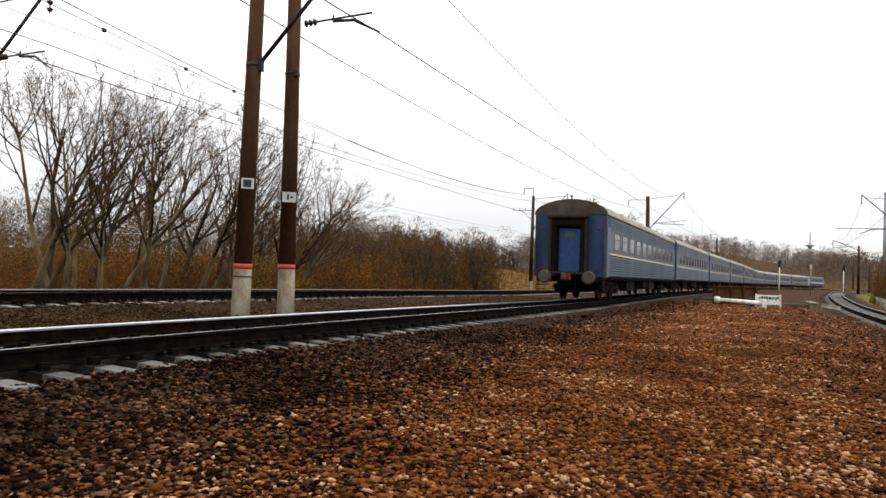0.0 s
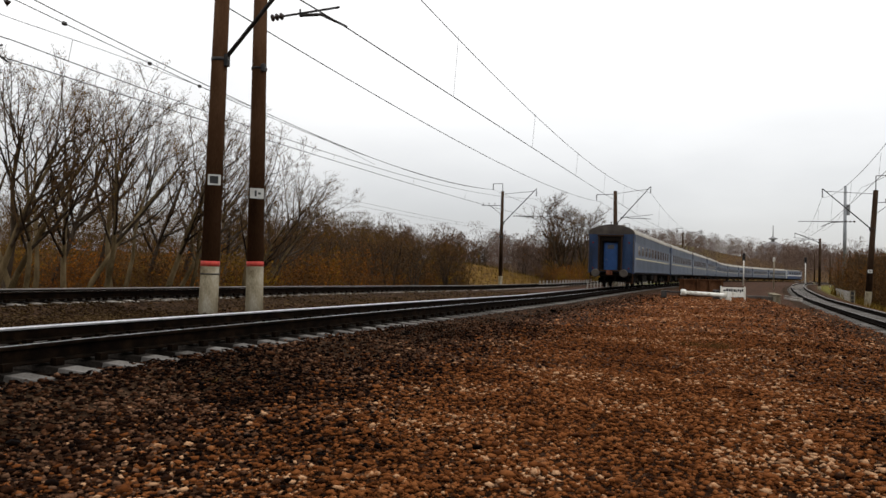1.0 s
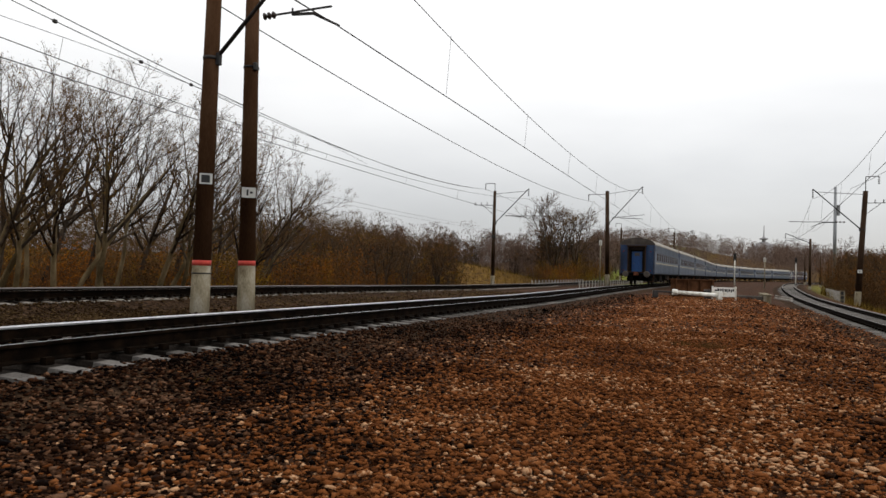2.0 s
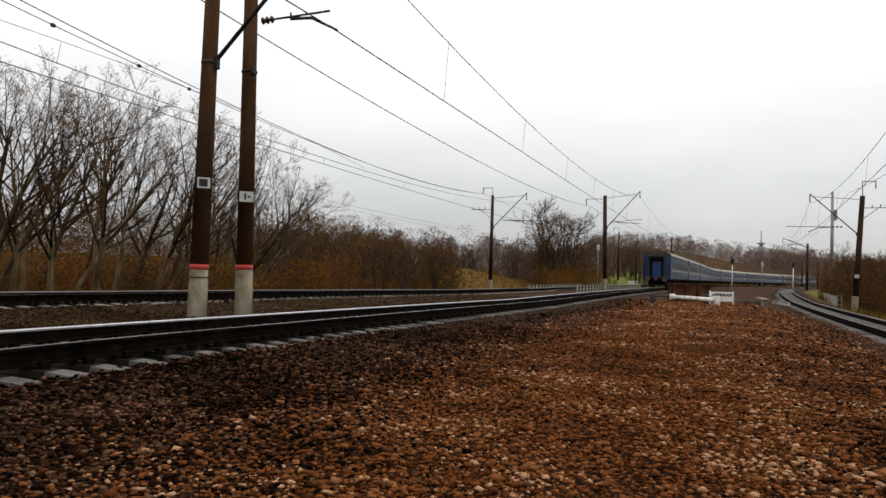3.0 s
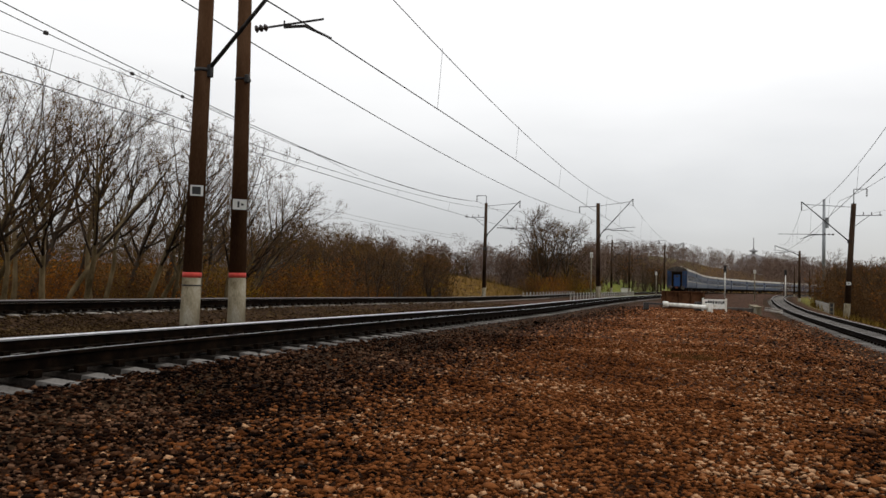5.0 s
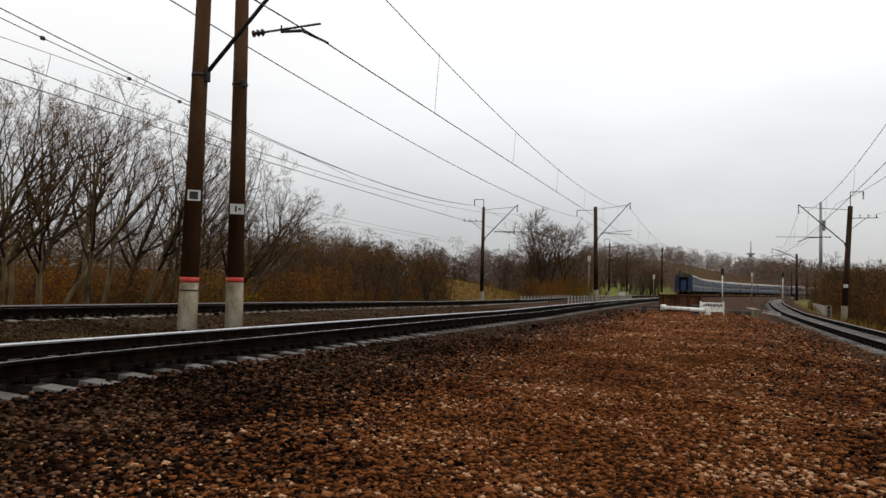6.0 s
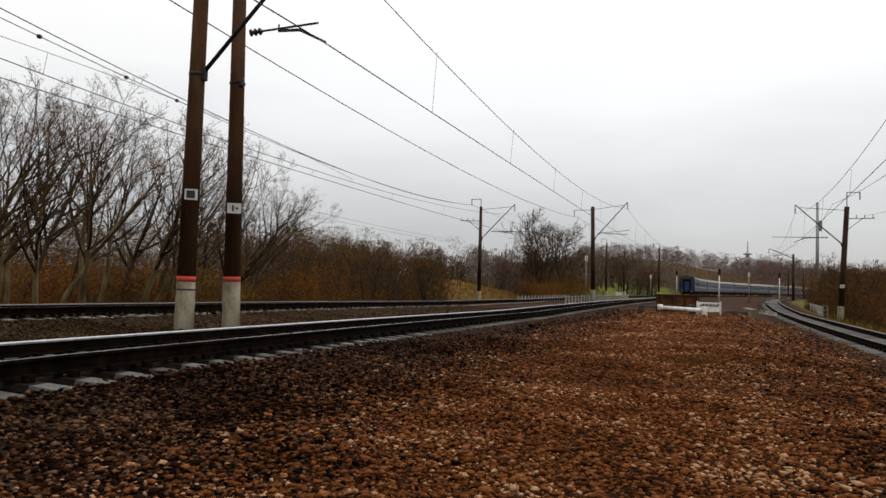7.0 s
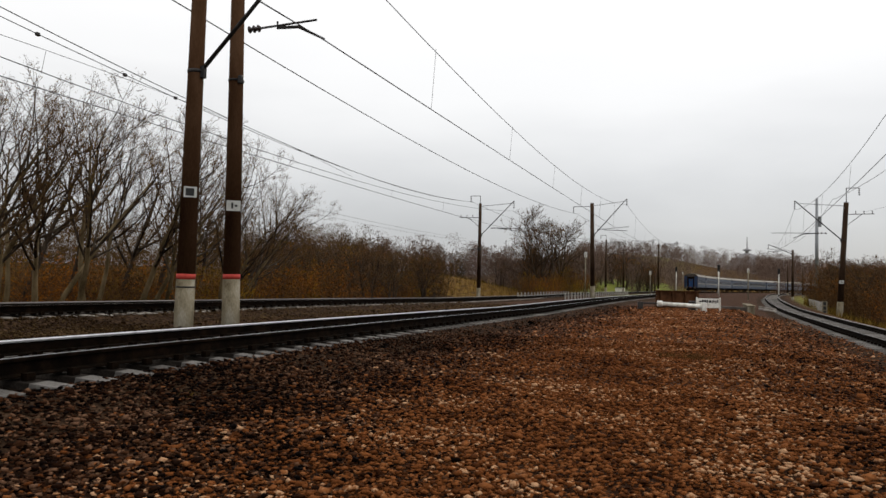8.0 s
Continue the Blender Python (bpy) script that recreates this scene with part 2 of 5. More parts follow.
def box(bm, x0, x1, y0, y1, z0, z1, bev=0.0, mat=0):
    g = bmesh.ops.create_cube(bm, size=1)
    bmesh.ops.scale(bm, vec=(x1 - x0, y1 - y0, z1 - z0), verts=g["verts"])
    bmesh.ops.translate(bm, vec=((x0 + x1) / 2, (y0 + y1) / 2, (z0 + z1) / 2), verts=g["verts"])
    fs = {f for v in g["verts"] for f in v.link_faces}
    for f in fs:
        f.material_index = mat
    if bev:
        es = list({e for v in g["verts"] for e in v.link_edges})
        bmesh.ops.bevel(bm, geom=es, offset=bev, segments=1, affect="EDGES")
    return bm


def tube(bm, a, b, r0, r1=None, sides=8, mat=0, caps=True):
    r1 = r0 if r1 is None else r1
    a, b = Vector(a), Vector(b)
    w = (b - a).normalized()
    u = w.orthogonal().normalized()
    v = w.cross(u)
    rings = []
    for p, r in ((a, r0), (b, r1)):
        rings.append([bm.verts.new(p + r * (math.cos(2 * math.pi * i / sides) * u + math.sin(2 * math.pi * i / sides) * v)) for i in range(sides)])
    for i in range(sides):
        f = bm.faces.new((rings[0][i], rings[0][(i + 1) % sides], rings[1][(i + 1) % sides], rings[1][i]))
        f.material_index = mat
        f.smooth = sides > 6
    if caps:
        for ring in (rings[0][::-1], rings[1]):
            bm.faces.new(ring).material_index = mat
    return bm


def lathe(bm, prof, sides=12, mat=0, axis="Z", at=(0, 0, 0)):
    """prof: rows of (radius, height)."""
    rings = []
    for r, h in prof:
        ring = []
        for i in range(sides):
            c, s = r * math.cos(2 * math.pi * i / sides), r * math.sin(2 * math.pi * i / sides)
            p = (c, s, h) if axis == "Z" else (c, h, s) if axis == "Y" else (h, c, s)
            ring.append(bm.verts.new((p[0] + at[0], p[1] + at[1], p[2] + at[2])))
        rings.append(ring)
    for a, b in zip(rings, rings[1:]):
        for i in range(sides):
            f = bm.faces.new((a[i], a[(i + 1) % sides], b[(i + 1) % sides], b[i]))
            f.material_index, f.smooth = mat, True
    for ring in (rings[0][::-1], rings[-1]):
        bm.faces.new(ring).material_index = mat
    bmesh.ops.recalc_face_normals(bm, faces=bm.faces)
    return bm


def smoothstep(a, b, x):
    t = np.clip((x - a) / (b - a), 0, 1)
    return t * t * (3 - 2 * t)


# ---- the lines of the three tracks ----
class Line:
    """A track's centre line, by its length from y = -30 on."""

    def __init__(self, poly, y_end, radius, heights):
        ys = np.arange(-30, y_end + 0.01, 0.5)
        xs = np.polyval(poly, ys)
        turn = math.atan(np.polyval(np.polyder(poly), y_end))
        x, y, more = xs[-1], ys[-1], []
        for _ in range(700):
            turn += 0.5 / radius
            x, y = x + 0.5 * math.sin(turn), y + 0.5 * math.cos(turn)
            more.append((x, y))
            if turn > 1.45:
                break
        self.x = np.concatenate([xs, [p[0] for p in more]])
        self.y = np.concatenate([ys, [p[1] for p in more]])
        self.s = np.concatenate([[0], np.cumsum(np.hypot(np.diff(self.x), np.diff(self.y)))])
        self.hy, self.hz = zip(*heights)
        self.end = self.s[-1]

    def at(self, s):
        x, y = np.interp(s, self.s, self.x), np.interp(s, self.s, self.y)
        return float(x), float(y), float(np.interp(y, self.hy, self.hz))

    def turn(self, s):
        a, b = self.at(s - 0.5), self.at(s + 0.5)
        return math.atan2(b[0] - a[0], b[1] - a[1])

    def s_of(self, y):
        return float(np.interp(y, self.y, self.s))

    def side(self, x, y):
        """The distance to the right of the line."""
        s = np.interp(y, self.y, self.s)
        px = np.interp(y, self.y, self.x)
        dx = np.gradient(self.x, self.y)
        return (x - px) / np.sqrt(1 + np.interp(y, self.y, dx) ** 2)

    def z(self, y):
        return np.interp(y, self.hy, self.hz)


line_1 = Line(np.polyfit([8.0, 12.8, 16, 23.5, 31, 50, 58, 90.5, 106, 131, 171], [-4.9, -2.8, -1.6, 0.95, 2.9, 9.5, 12.8, 26.1, 31.7, 41.8, 57.2], 4), 160, 420,
              [(-30, 0.47), (8, 0.47), (31, 0.27), (60, 0.33), (400, 0.34)])
line_2 = Line(np.polyfit([-2, 15.5, 27.4, 50.7, 72, 128, 160, 190], [-14.2, -9.3, -6.0, 0.6, 6.6, 30, 44, 57], 3), 165, 440,
              [(-30, 0.75), (15, 0.57), (27, 0.45), (51, 0.17), (70, 0.10), (110, 0.2), (400, 0.3)])
line_3 = Line([0.00055, 0.322, 6.88], 151, 410,
              [(-30, -0.2), (60, -0.2), (105, 0.2), (150, 0.4), (400, 0.34)])


def ground_z(x, y):
    x, y = np.asarray(x, dtype=float), np.asarray(y, dtype=float)
    d1, d2, d3 = line_1.side(x, y), line_2.side(x, y), line_3.side(x, y)
    z1, z2, z3 = line_1.z(y) - 0.38, line_2.z(y) - 0.40, line_3.z(y) - 0.36
    mid = -0.02 + (z3 + 0.02) * smoothstep(-4.6, -2.0, d3)
    mid = z1 + (mid - z1) * smoothstep(1.5, 3.2, d1)
    left = z1 + (z2 - z1) * np.clip(-d1 / np.maximum(d2 - d1, 0.5), 0, 1)
    z = np.where(d1 > 0, mid, left)
    z = np.where(d2 < 0, z2 - 1.5 * smoothstep(2.2, 7, -d2), z)
    z = np.where(d3 > 0, z3 - 1.1 * smoothstep(2.2, 7, d3), z)
    far = smoothstep(6, 40, np.maximum(-d2, d3))
    z = z + 4.4 * far * np.exp(-(((x + 2) / 32) ** 2 + ((y - 140) / 38) ** 2))
    z = z + 3.3 * smoothstep(2.8, 16, -d2) * smoothstep(95, 125, y) * smoothstep(0.14, 0.19, x / np.maximum(y, 1.0)) * smoothstep(0.34, 0.28, x / np.maximum(y, 1.0))
    rise = np.hypot(x - 40, y - 60)
    east = smoothstep(0.05, 0.22, np.arctan2(x, np.maximum(y, 1.0)))
    z = z + far * (8 + 17 * east) * smoothstep(280, 620, rise) + far * 2.0 * smoothstep(60, 200, rise)
    return z


def height(x, y):
    return float(ground_z(x, y))


def make_ground():
    def steps(lo, a, b, hi, fine, grow):
        v = list(np.arange(a, b, fine))
        d = fine
        while v[-1] < hi:
            d *= grow
            v.append(v[-1] + d)
        d = fine
        while v[0] > lo:
            d *= grow
            v.insert(0, v[0] - d)
        return np.array(v)

    xs, ys = steps(-2500, -30, 70, 2500, 1.0, 1.13), steps(-600, -8, 170, 3500, 1.1, 1.13)
    gx, gy = np.meshgrid(xs, ys)
    z = ground_z(gx, gy)
    rng = np.random.default_rng(4)
    z = z + rng.normal(0, 0.008, z.shape) - 0.01 - 0.045 * (line_1.side(gx, gy) > 0) * (line_3.side(gx, gy) < 0) * (gy < 44)
    z = z - 0.09 * (line_3.side(gx, gy) > -6) * (line_3.side(gx, gy) < -1) * (gy < 38) * (gy > 4)
    verts = np.stack([gx.ravel(), gy.ravel(), z.ravel()], 1)
    w, h = len(xs), len(ys)
    i = (np.arange(h - 1)[:, None] * w + np.arange(w - 1)[None]).ravel()
    ob = from_arrays("ground", verts, np.stack([i, i + 1, i + w + 1, i + w], 1), "ground")
    ob.data.polygons.foreach_set("use_smooth", [True] * len(ob.data.polygons))
    d2, d3 = line_2.side(gx, gy), line_3.side(gx, gy)
    gravel = smoothstep(-4.0, -2.4, d2) * smoothstep(4.0, 2.4, d3)
    d1 = line_1.side(gx, gy)
    between = smoothstep(85, 110, gy) * (((d1 < -2.6) & (d2 > 2.6)) | ((d2 < -2.6) & (d2 > -8.0) & (gy > 105)))
    gravel = gravel * (1 - between)
    meadow = smoothstep(105, 125, gy) * smoothstep(-60, -42, d2) * smoothstep(0.15, 0.19, gx / np.maximum(gy, 1)) * smoothstep(0.34, 0.30, gx / np.maximum(gy, 1)) * (1 - gravel)
    green = between + meadow + 0.6 * (d3 > 0) * smoothstep(60, 90, gy)
    at = ob.data.color_attributes.new("zone", "FLOAT_COLOR", "POINT")
    at.data.foreach_set("color", np.stack([gravel.ravel(), np.clip(green, 0, 1).ravel(), gravel.ravel() * 0, gravel.ravel() * 0 + 1], 1).astype(np.float32).ravel())
    tagged(ob, "brown gravel station ground turning to dry grass", "ground", kind="structure")


make_ground()


def sweep(name, line, s0, s1, step, profile, mats, faces_mat, parent, label=""):
    """Sweep a closed cross profile of (sideways, up) along a line."""
    bm = bmesh.new()
    rings = []
    for s in np.arange(s0, s1 + step / 2, step):
        x, y, z = line.at(s)
        a = line.turn(s)
        rings.append([bm.verts.new((x + u * math.cos(a), y - u * math.sin(a), z + v)) for u, v in profile])
    n = len(profile)
    for p, q in zip(rings, rings[1:]):
        for i in range(n):
            bm.faces.new((p[i], p[(i + 1) % n], q[(i + 1) % n], q[i])).material_index = faces_mat[i]
    bm.faces.new(rings[0][::-1])
    bm.faces.new(rings[-1])
    bmesh.ops.recalc_face_normals(bm, faces=bm.faces)
    return part(name, bm, mats, parent, label)


def make_track(line, name, label, s_fine, s_end, head="rail_head", tie="sleeper", mid="bed_oily", stain="sleeper_oily"):
    track = empty(name, 0, 0, 0, label=label, category="railway track", kind="structure")
    bed = [(-2.6, -0.54), (-1.62, -0.262), (-1.14, -0.258), (-1.04, -0.290), (-0.7, -0.255), (0.7, -0.255), (1.04, -0.290), (1.14, -0.258), (1.62, -0.262), (2.6, -0.54)]
    sweep("ballast_bed", line, 0, s_end, 2.0, bed, ["bed", mid], [0, 0, 1, 1, 1, 1, 1, 0, 0, 0], track, "raised bed of crushed stone")
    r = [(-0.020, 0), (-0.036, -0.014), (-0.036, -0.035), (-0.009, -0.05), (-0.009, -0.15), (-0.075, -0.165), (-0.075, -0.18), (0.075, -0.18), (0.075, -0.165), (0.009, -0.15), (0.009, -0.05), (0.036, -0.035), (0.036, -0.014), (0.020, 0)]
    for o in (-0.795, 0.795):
        sweep("rail", line, 0, s_end, 1.0, [(u + o, v) for u, v in r], ["rail_black", head], [0] * 11 + [1, 1, 1] if o < 0 else [1, 1] + [0] * 11 + [1], track, "worn steel rail with a polished head")
    bm = bmesh.new()
    for x0, x1, za, zb, k in ((-1.38, -1.03, -0.240, -0.219, 0), (-1.03, -0.45, -0.219, -0.195, 2), (-0.45, 0.45, -0.215, -0.215, 2), (0.45, 1.03, -0.195, -0.219, 2), (1.03, 1.38, -0.219, -0.240, 0)):
        q = []
        for x, z in ((x0, za), (x1, zb)):
            q.append([bm.verts.new((x, y, zz)) for y, zz in ((-0.14, -0.37), (-0.11, z), (0.11, z), (0.14, -0.37))])
        for i in range(4):
            bm.faces.new((q[0][i], q[0][(i + 1) % 4], q[1][(i + 1) % 4], q[1][i])).material_index = k
        bm.faces.new(q[0][::-1]).material_index = k
        bm.faces.new(q[1]).material_index = k
    for o in (-0.795, 0.795):
        for dx in (-0.11, 0.11):
            box(bm, o + dx - 0.035, o + dx + 0.035, -0.05, 0.05, -0.21, -0.14, mat=1)
    bmesh.ops.recalc_face_normals(bm, faces=bm.faces)
    first = part("sleeper", bm, [tie, "rail_black", stain], track)
    rng = random.Random(5)
    s, i = s_fine[0], 0
    while s < s_fine[1]:
        ob = first if i == 0 else first.copy()
        if i:
            scene.collection.objects.link(ob)
        x, y, z = line.at(s)
        ob.matrix_basis = pose(x, y, z + rng.uniform(-0.008, 0.004), 0, 0, -math.degrees(line.turn(s)) + rng.uniform(-0.6, 0.6))
        s, i = s + 0.55, i + 1
    return track


make_track(line_1, "track_1", "railway track on concrete sleepers that the train runs on", (22, 150), 420, tie="sleeper_dark")
make_track(line_2, "track_2", "second railway track with concrete sleepers before the trees", (30, 110), 330, "rail_dull")
make_track(line_3, "track_3", "curving side track beyond the gravel with pale sleepers", (45, 140), 330, "rail_dull", "sleeper_dark", "bed_pale", "sleeper_dark")


# ---- the train ----
CAR = 24.54
HALF = 11.9


def car_ring():
    """The half cross profile of a carriage, sill to ridge, with ribbed side panels."""
    p = [(1.38, 1.02), (1.50, 1.06)]
    z = 1.10
    while z < 1.92:
        p += [(1.53, z), (1.53, z + 0.05), (1.488, z + 0.065), (1.488, z + 0.09)]
        z += 0.105
    p += [(1.52, 1.97), (1.52, 2.98)]
    z = 3.02
    while z < 3.52:
        p += [(1.53, z), (1.53, z + 0.05), (1.488, z + 0.065), (1.488, z + 0.09)]
        z += 0.105
    p += [(1.52, 3.62)]
    return p


def make_carriage(last):
    car = empty("passenger_carriage", 0, 0, 0, label="blue ribbed passenger carriage with cream stripe and grey roof", category="train carriage", group="carriages of the train")
    ring = car_ring()
    # ribbed sides
    for side in (-1, 1):
        bm = bmesh.new()
        a = [bm.verts.new((side * u, -HALF + 0.75, v)) for u, v in ring]
        b = [bm.verts.new((side * u, HALF - 0.75, v)) for u, v in ring]
        for i in range(len(ring) - 1):
            bm.faces.new((a[i], a[i + 1], b[i + 1], b[i]))
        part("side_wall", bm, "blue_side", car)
        for end in (-1, 1):
            bm = bmesh.new()
            y0, y1 = sorted((end * (HALF - 0.75), end * (HALF - 0.08)))
            box(bm, min(side * 1.36, side * 1.515), max(side * 1.36, side * 1.515), y0, y1, 1.0, 3.60, 0.03)
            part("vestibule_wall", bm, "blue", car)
            bm = bmesh.new()
            xa, xb = sorted((side * 1.516, side * 1.535))
            box(bm, xa, xb, y0 + 0.06 * (end < 0), y1 - 0.06 * (end > 0) - 0.02, 1.05, 3.1, 0.008)
            part("entry_door", bm, "blue_side", car)
            bm = bmesh.new()
            xa, xb = sorted((side * 1.05, side * 1.45))
            for k in range(3):
                box(bm, xa, xb, y0 + 0.05, y1 - 0.05, 0.42 + 0.2 * k, 0.45 + 0.2 * k)
            part("entry_steps", bm, "under", car)
        bm = bmesh.new()
        xa, xb = sorted((side * 1.50, side * 1.532))
        box(bm, xa, xb, -HALF + 0.76, HALF - 0.76, 1.97, 2.05)
        part("stripe", bm, "stripe", car, "cream stripe along the side")
        for k in range(11):
            y = -HALF + 2.35 + k * 1.92
            wide = 0.63
            bm = bmesh.new()
            box(bm, *sorted((side * 1.49, side * 1.535)), y - wide - 0.05, y + wide + 0.05, 2.17, 2.25)
            box(bm, *sorted((side * 1.49, side * 1.535)), y - wide - 0.05, y + wide + 0.05, 2.90, 2.97)
            for yy in (y - wide - 0.05, y + wide - 0.02):
                box(bm, *sorted((side * 1.49, side * 1.535)), yy, yy + 0.07, 2.25, 2.90)
            box(bm, *sorted((side * 1.49, side * 1.53)), y - wide, y + wide, 2.66, 2.69)
            fr = part("window", bm, "win_frame", car)
            bm = bmesh.new()
            box(bm, *sorted((side * 1.49, side * 1.524)), y - wide + 0.02, y + wide - 0.02, 2.25, 2.90)
            part("pane", bm, "pane", fr)
    # roof
    bm = bmesh.new()
    arc = [(1.555, 3.60), (1.53, 3.72), (1.40, 3.89), (1.10, 4.05), (0.72, 4.17), (0.36, 4.235), (0, 4.255)]
    arc = arc + [(-u, v) for u, v in arc[-2::-1]]
    rows = []
    for y in (-HALF, -HALF + 0.12, HALF - 0.12, HALF):
        rows.append([bm.verts.new((u, y, v)) for u, v in arc])
    for p, q in zip(rows, rows[1:]):
        for i in range(len(arc) - 1):
            bm.faces.new((p[i], p[i + 1], q[i + 1], q[i])).smooth = True
    bmesh.ops.recalc_face_normals(bm, faces=bm.faces)
    part("roof", bm, "roof_grey", car, "grey dusty arched roof")
    for k in range(7):
        bm = bmesh.new()
        y = -9.6 + 3.2 * k
        lathe(bm, [(0.09, 4.12), (0.09, 4.30), (0.17, 4.31), (0.17, 4.35), (0.09, 4.37)], 10, at=(0.45 * (-1) ** k, y, 0))
        part("roof_vent", bm, "roof_grey", car)
    for y in (-HALF, HALF):
        bm = bmesh.new()
        a = [bm.verts.new((u * 0.995, y * 1.001, v - 0.006)) for u, v in arc]
        b = [bm.verts.new((u * 0.995, y * 0.995, v - 0.006)) for u, v in arc]
        bm.faces.new(a), bm.faces.new(b[::-1])
        for i in range(len(arc)):
            bm.faces.new((a[i], a[(i + 1) % len(arc)], b[(i + 1) % len(arc)], b[i]))
        bmesh.ops.recalc_face_normals(bm, faces=bm.faces)
        # darker than the roof: dirt plus the end's shade, both as colour
        part("roof_end", bm, "grime", car, "grimy brown roof end, shade in its colour")
    # end walls with the gangway
    for end in (-1, 1):
        y = end * HALF
        bm = bmesh.new()
        pts = [(-1.50, 1.0), (1.50, 1.0), (1.515, 3.58)] + [(u * 0.985, v - 0.03) for u, v in arc[1:-1]] + [(-1.515, 3.58)]
        a = [bm.verts.new((u, y - end * 0.02, v)) for u, v in pts]
        b = [bm.verts.new((u, y - end * 0.10, v)) for u, v in pts]
        bm.faces.new(a), bm.faces.new(b[::-1])
        for i in range(len(pts)):
            bm.faces.new((a[i], a[(i + 1) % len(pts)], b[(i + 1) % len(pts)], b[i]))
        bmesh.ops.recalc_face_normals(bm, faces=bm.faces)
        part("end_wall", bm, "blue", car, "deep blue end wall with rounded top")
        bm = bmesh.new()
        for sx in (-1, 1):
            y0, y1 = sorted((y, y + end * 0.34))
            box(bm, *sorted((sx * 0.50, sx * 0.76)), y0, y1, 1.16, 3.38, 0.05)
        box(bm, -0.76, 0.76, *sorted((y, y + end * 0.34)), 3.08, 3.42, 0.05)
        gang = part("gangway", bm, "rubber", car, "dark rubber gangway bellows")
        bm = bmesh.new()
        box(bm, -0.84, 0.84, *sorted((y, y + end * 0.44)), 3.42, 3.54, 0.03)
        part("gangway_hood", bm, "bellows_frame", gang)
        for sx in (-1, 1):
            bm = bmesh.new()
            box(bm, *sorted((sx * 0.70, sx * 0.80)), *sorted((y + end * 0.28, y + end * 0.38)), 1.18, 3.42, 0.02)
            part("gangway_post", bm, "bellows_frame", gang)
        bm = bmesh.new()
        box(bm, -0.70, 0.70, *sorted((y, y + end * 0.42)), 1.10, 1.20, 0.02)
        part("gangway_step", bm, "bellows_frame", gang)
        bm = bmesh.new()
        box(bm, -0.505, 0.505, *sorted((y - end * 0.03, y + end * 0.02)), 1.2, 3.1)
        part("door_jamb", bm, "rubber", car, "black door surround")
        bm = bmesh.new()
        box(bm, -0.46, 0.46, *sorted((y - end * 0.01, y + end * 0.05)), 1.2, 3.02, 0.02)
        door = part("end_door", bm, "blue_door", car, "bright blue end door")
        bm = bmesh.new()
        box(bm, -0.22, 0.22, *sorted((y, y + end * 0.06)), 2.60, 2.88, 0.015)
        part("door_window", bm, "pane", door)
        bm = bmesh.new()
        tube(bm, (-0.32, y + end * 0.04, 1.9), (-0.32, y + end * 0.12, 1.9), 0.02, sides=6)
        tube(bm, (-0.32, y + end * 0.11, 1.9), (-0.21, y + end * 0.11, 1.9), 0.018, sides=6)
        part("door_handle", bm, "win_frame", door)
        for sx in (-1, 1):
            bm = bmesh.new()
            lathe(bm, [(0.11, y - end * 0.1), (0.13, y + end * 0.30), (0.27, y + end * 0.36), (0.28, y + end * 0.42), (0.20, y + end * 0.45)], 16, axis="Y", at=(sx * 0.92, 0, 0.98))
            part("buffer", bm, "grime", car, "dusty round buffer")
            for z in (1.32, 3.02):
                bm = bmesh.new()
                lathe(bm, [(0.055, y - end * 0.03), (0.055, y + end * 0.05), (0.035, y + end * 0.06)], 12, axis="Y", at=(sx * 1.18, 0, z))
                part("tail_lamp", bm, "lamp_red", car)
            bm = bmesh.new()
            tube(bm, (sx * 1.33, y + end * 0.05, 1.2), (sx * 1.33, y + end * 0.05, 2.3), 0.018, sides=6)
            for z in (1.2, 2.3):
                tube(bm, (sx * 1.33, y - end * 0.05, z), (sx * 1.33, y + end * 0.05, z), 0.018, sides=6)
            part("grab_rail", bm, "blue", car)
            bm = bmesh.new()
            tube(bm, (sx * 0.32, y + end * 0.1, 0.95), (sx * 0.36, y + end * 0.3, 0.55), 0.028, sides=6)
            tube(bm, (sx * 0.36, y + end * 0.3, 0.55), (sx * 0.30, y + end * 0.28, 0.35), 0.03, sides=6)
            part("brake_hose", bm, "rubber", car)
        bm = bmesh.new()
        box(bm, -0.16, 0.16, *sorted((y - end * 0.3, y + end * 0.35)), 0.90, 1.14, 0.03)
        box(bm, -0.20, 0.06, *sorted((y + end * 0.30, y + end * 0.58)), 0.86, 1.16, 0.05)
        box(bm, 0.08, 0.17, *sorted((y + end * 0.30, y + end * 0.50)), 0.86, 1.16, 0.03)
        part("coupler", bm, "coupler", car, "rust-orange automatic coupler")
        bm = bmesh.new()
        box(bm, -1.40, 1.40, *sorted((y - end * 0.28, y - end * 0.01)), 0.78, 1.06, 0.03)
        part("buffer_beam", bm, "under", car)
        for sx in (-1, 1):
            bm = bmesh.new()
            tube(bm, (sx * 1.47, y + end * 0.02, 1.05), (sx * 1.47, y + end * 0.02, 3.5), 0.03, sides=6)
            part("downpipe", bm, "grime", car)
            bm = bmesh.new()
            for z in (0.34, 0.62):
                box(bm, *sorted((sx * 1.02, sx * 1.42)), *sorted((y - end * 0.45, y - end * 0.15)), z, z + 0.03)
            for yy in (0.45, 0.17):
                box(bm, *sorted((sx * 1.38, sx * 1.42)), *sorted((y - end * yy, y - end * (yy - 0.03))), 0.34, 1.0)
            part("foot_step", bm, "rust", car, "rusty corner foot step")
    # floor and underframe
    bm = bmesh.new()
    box(bm, -1.38, 1.38, -HALF + 0.3, HALF - 0.3, 0.92, 1.06)
    part("floor_frame", bm, "under", car)
    bm = bmesh.new()
    box(bm, -0.75, 0.75, -6.4, 6.4, 0.42, 0.93, 0.05)
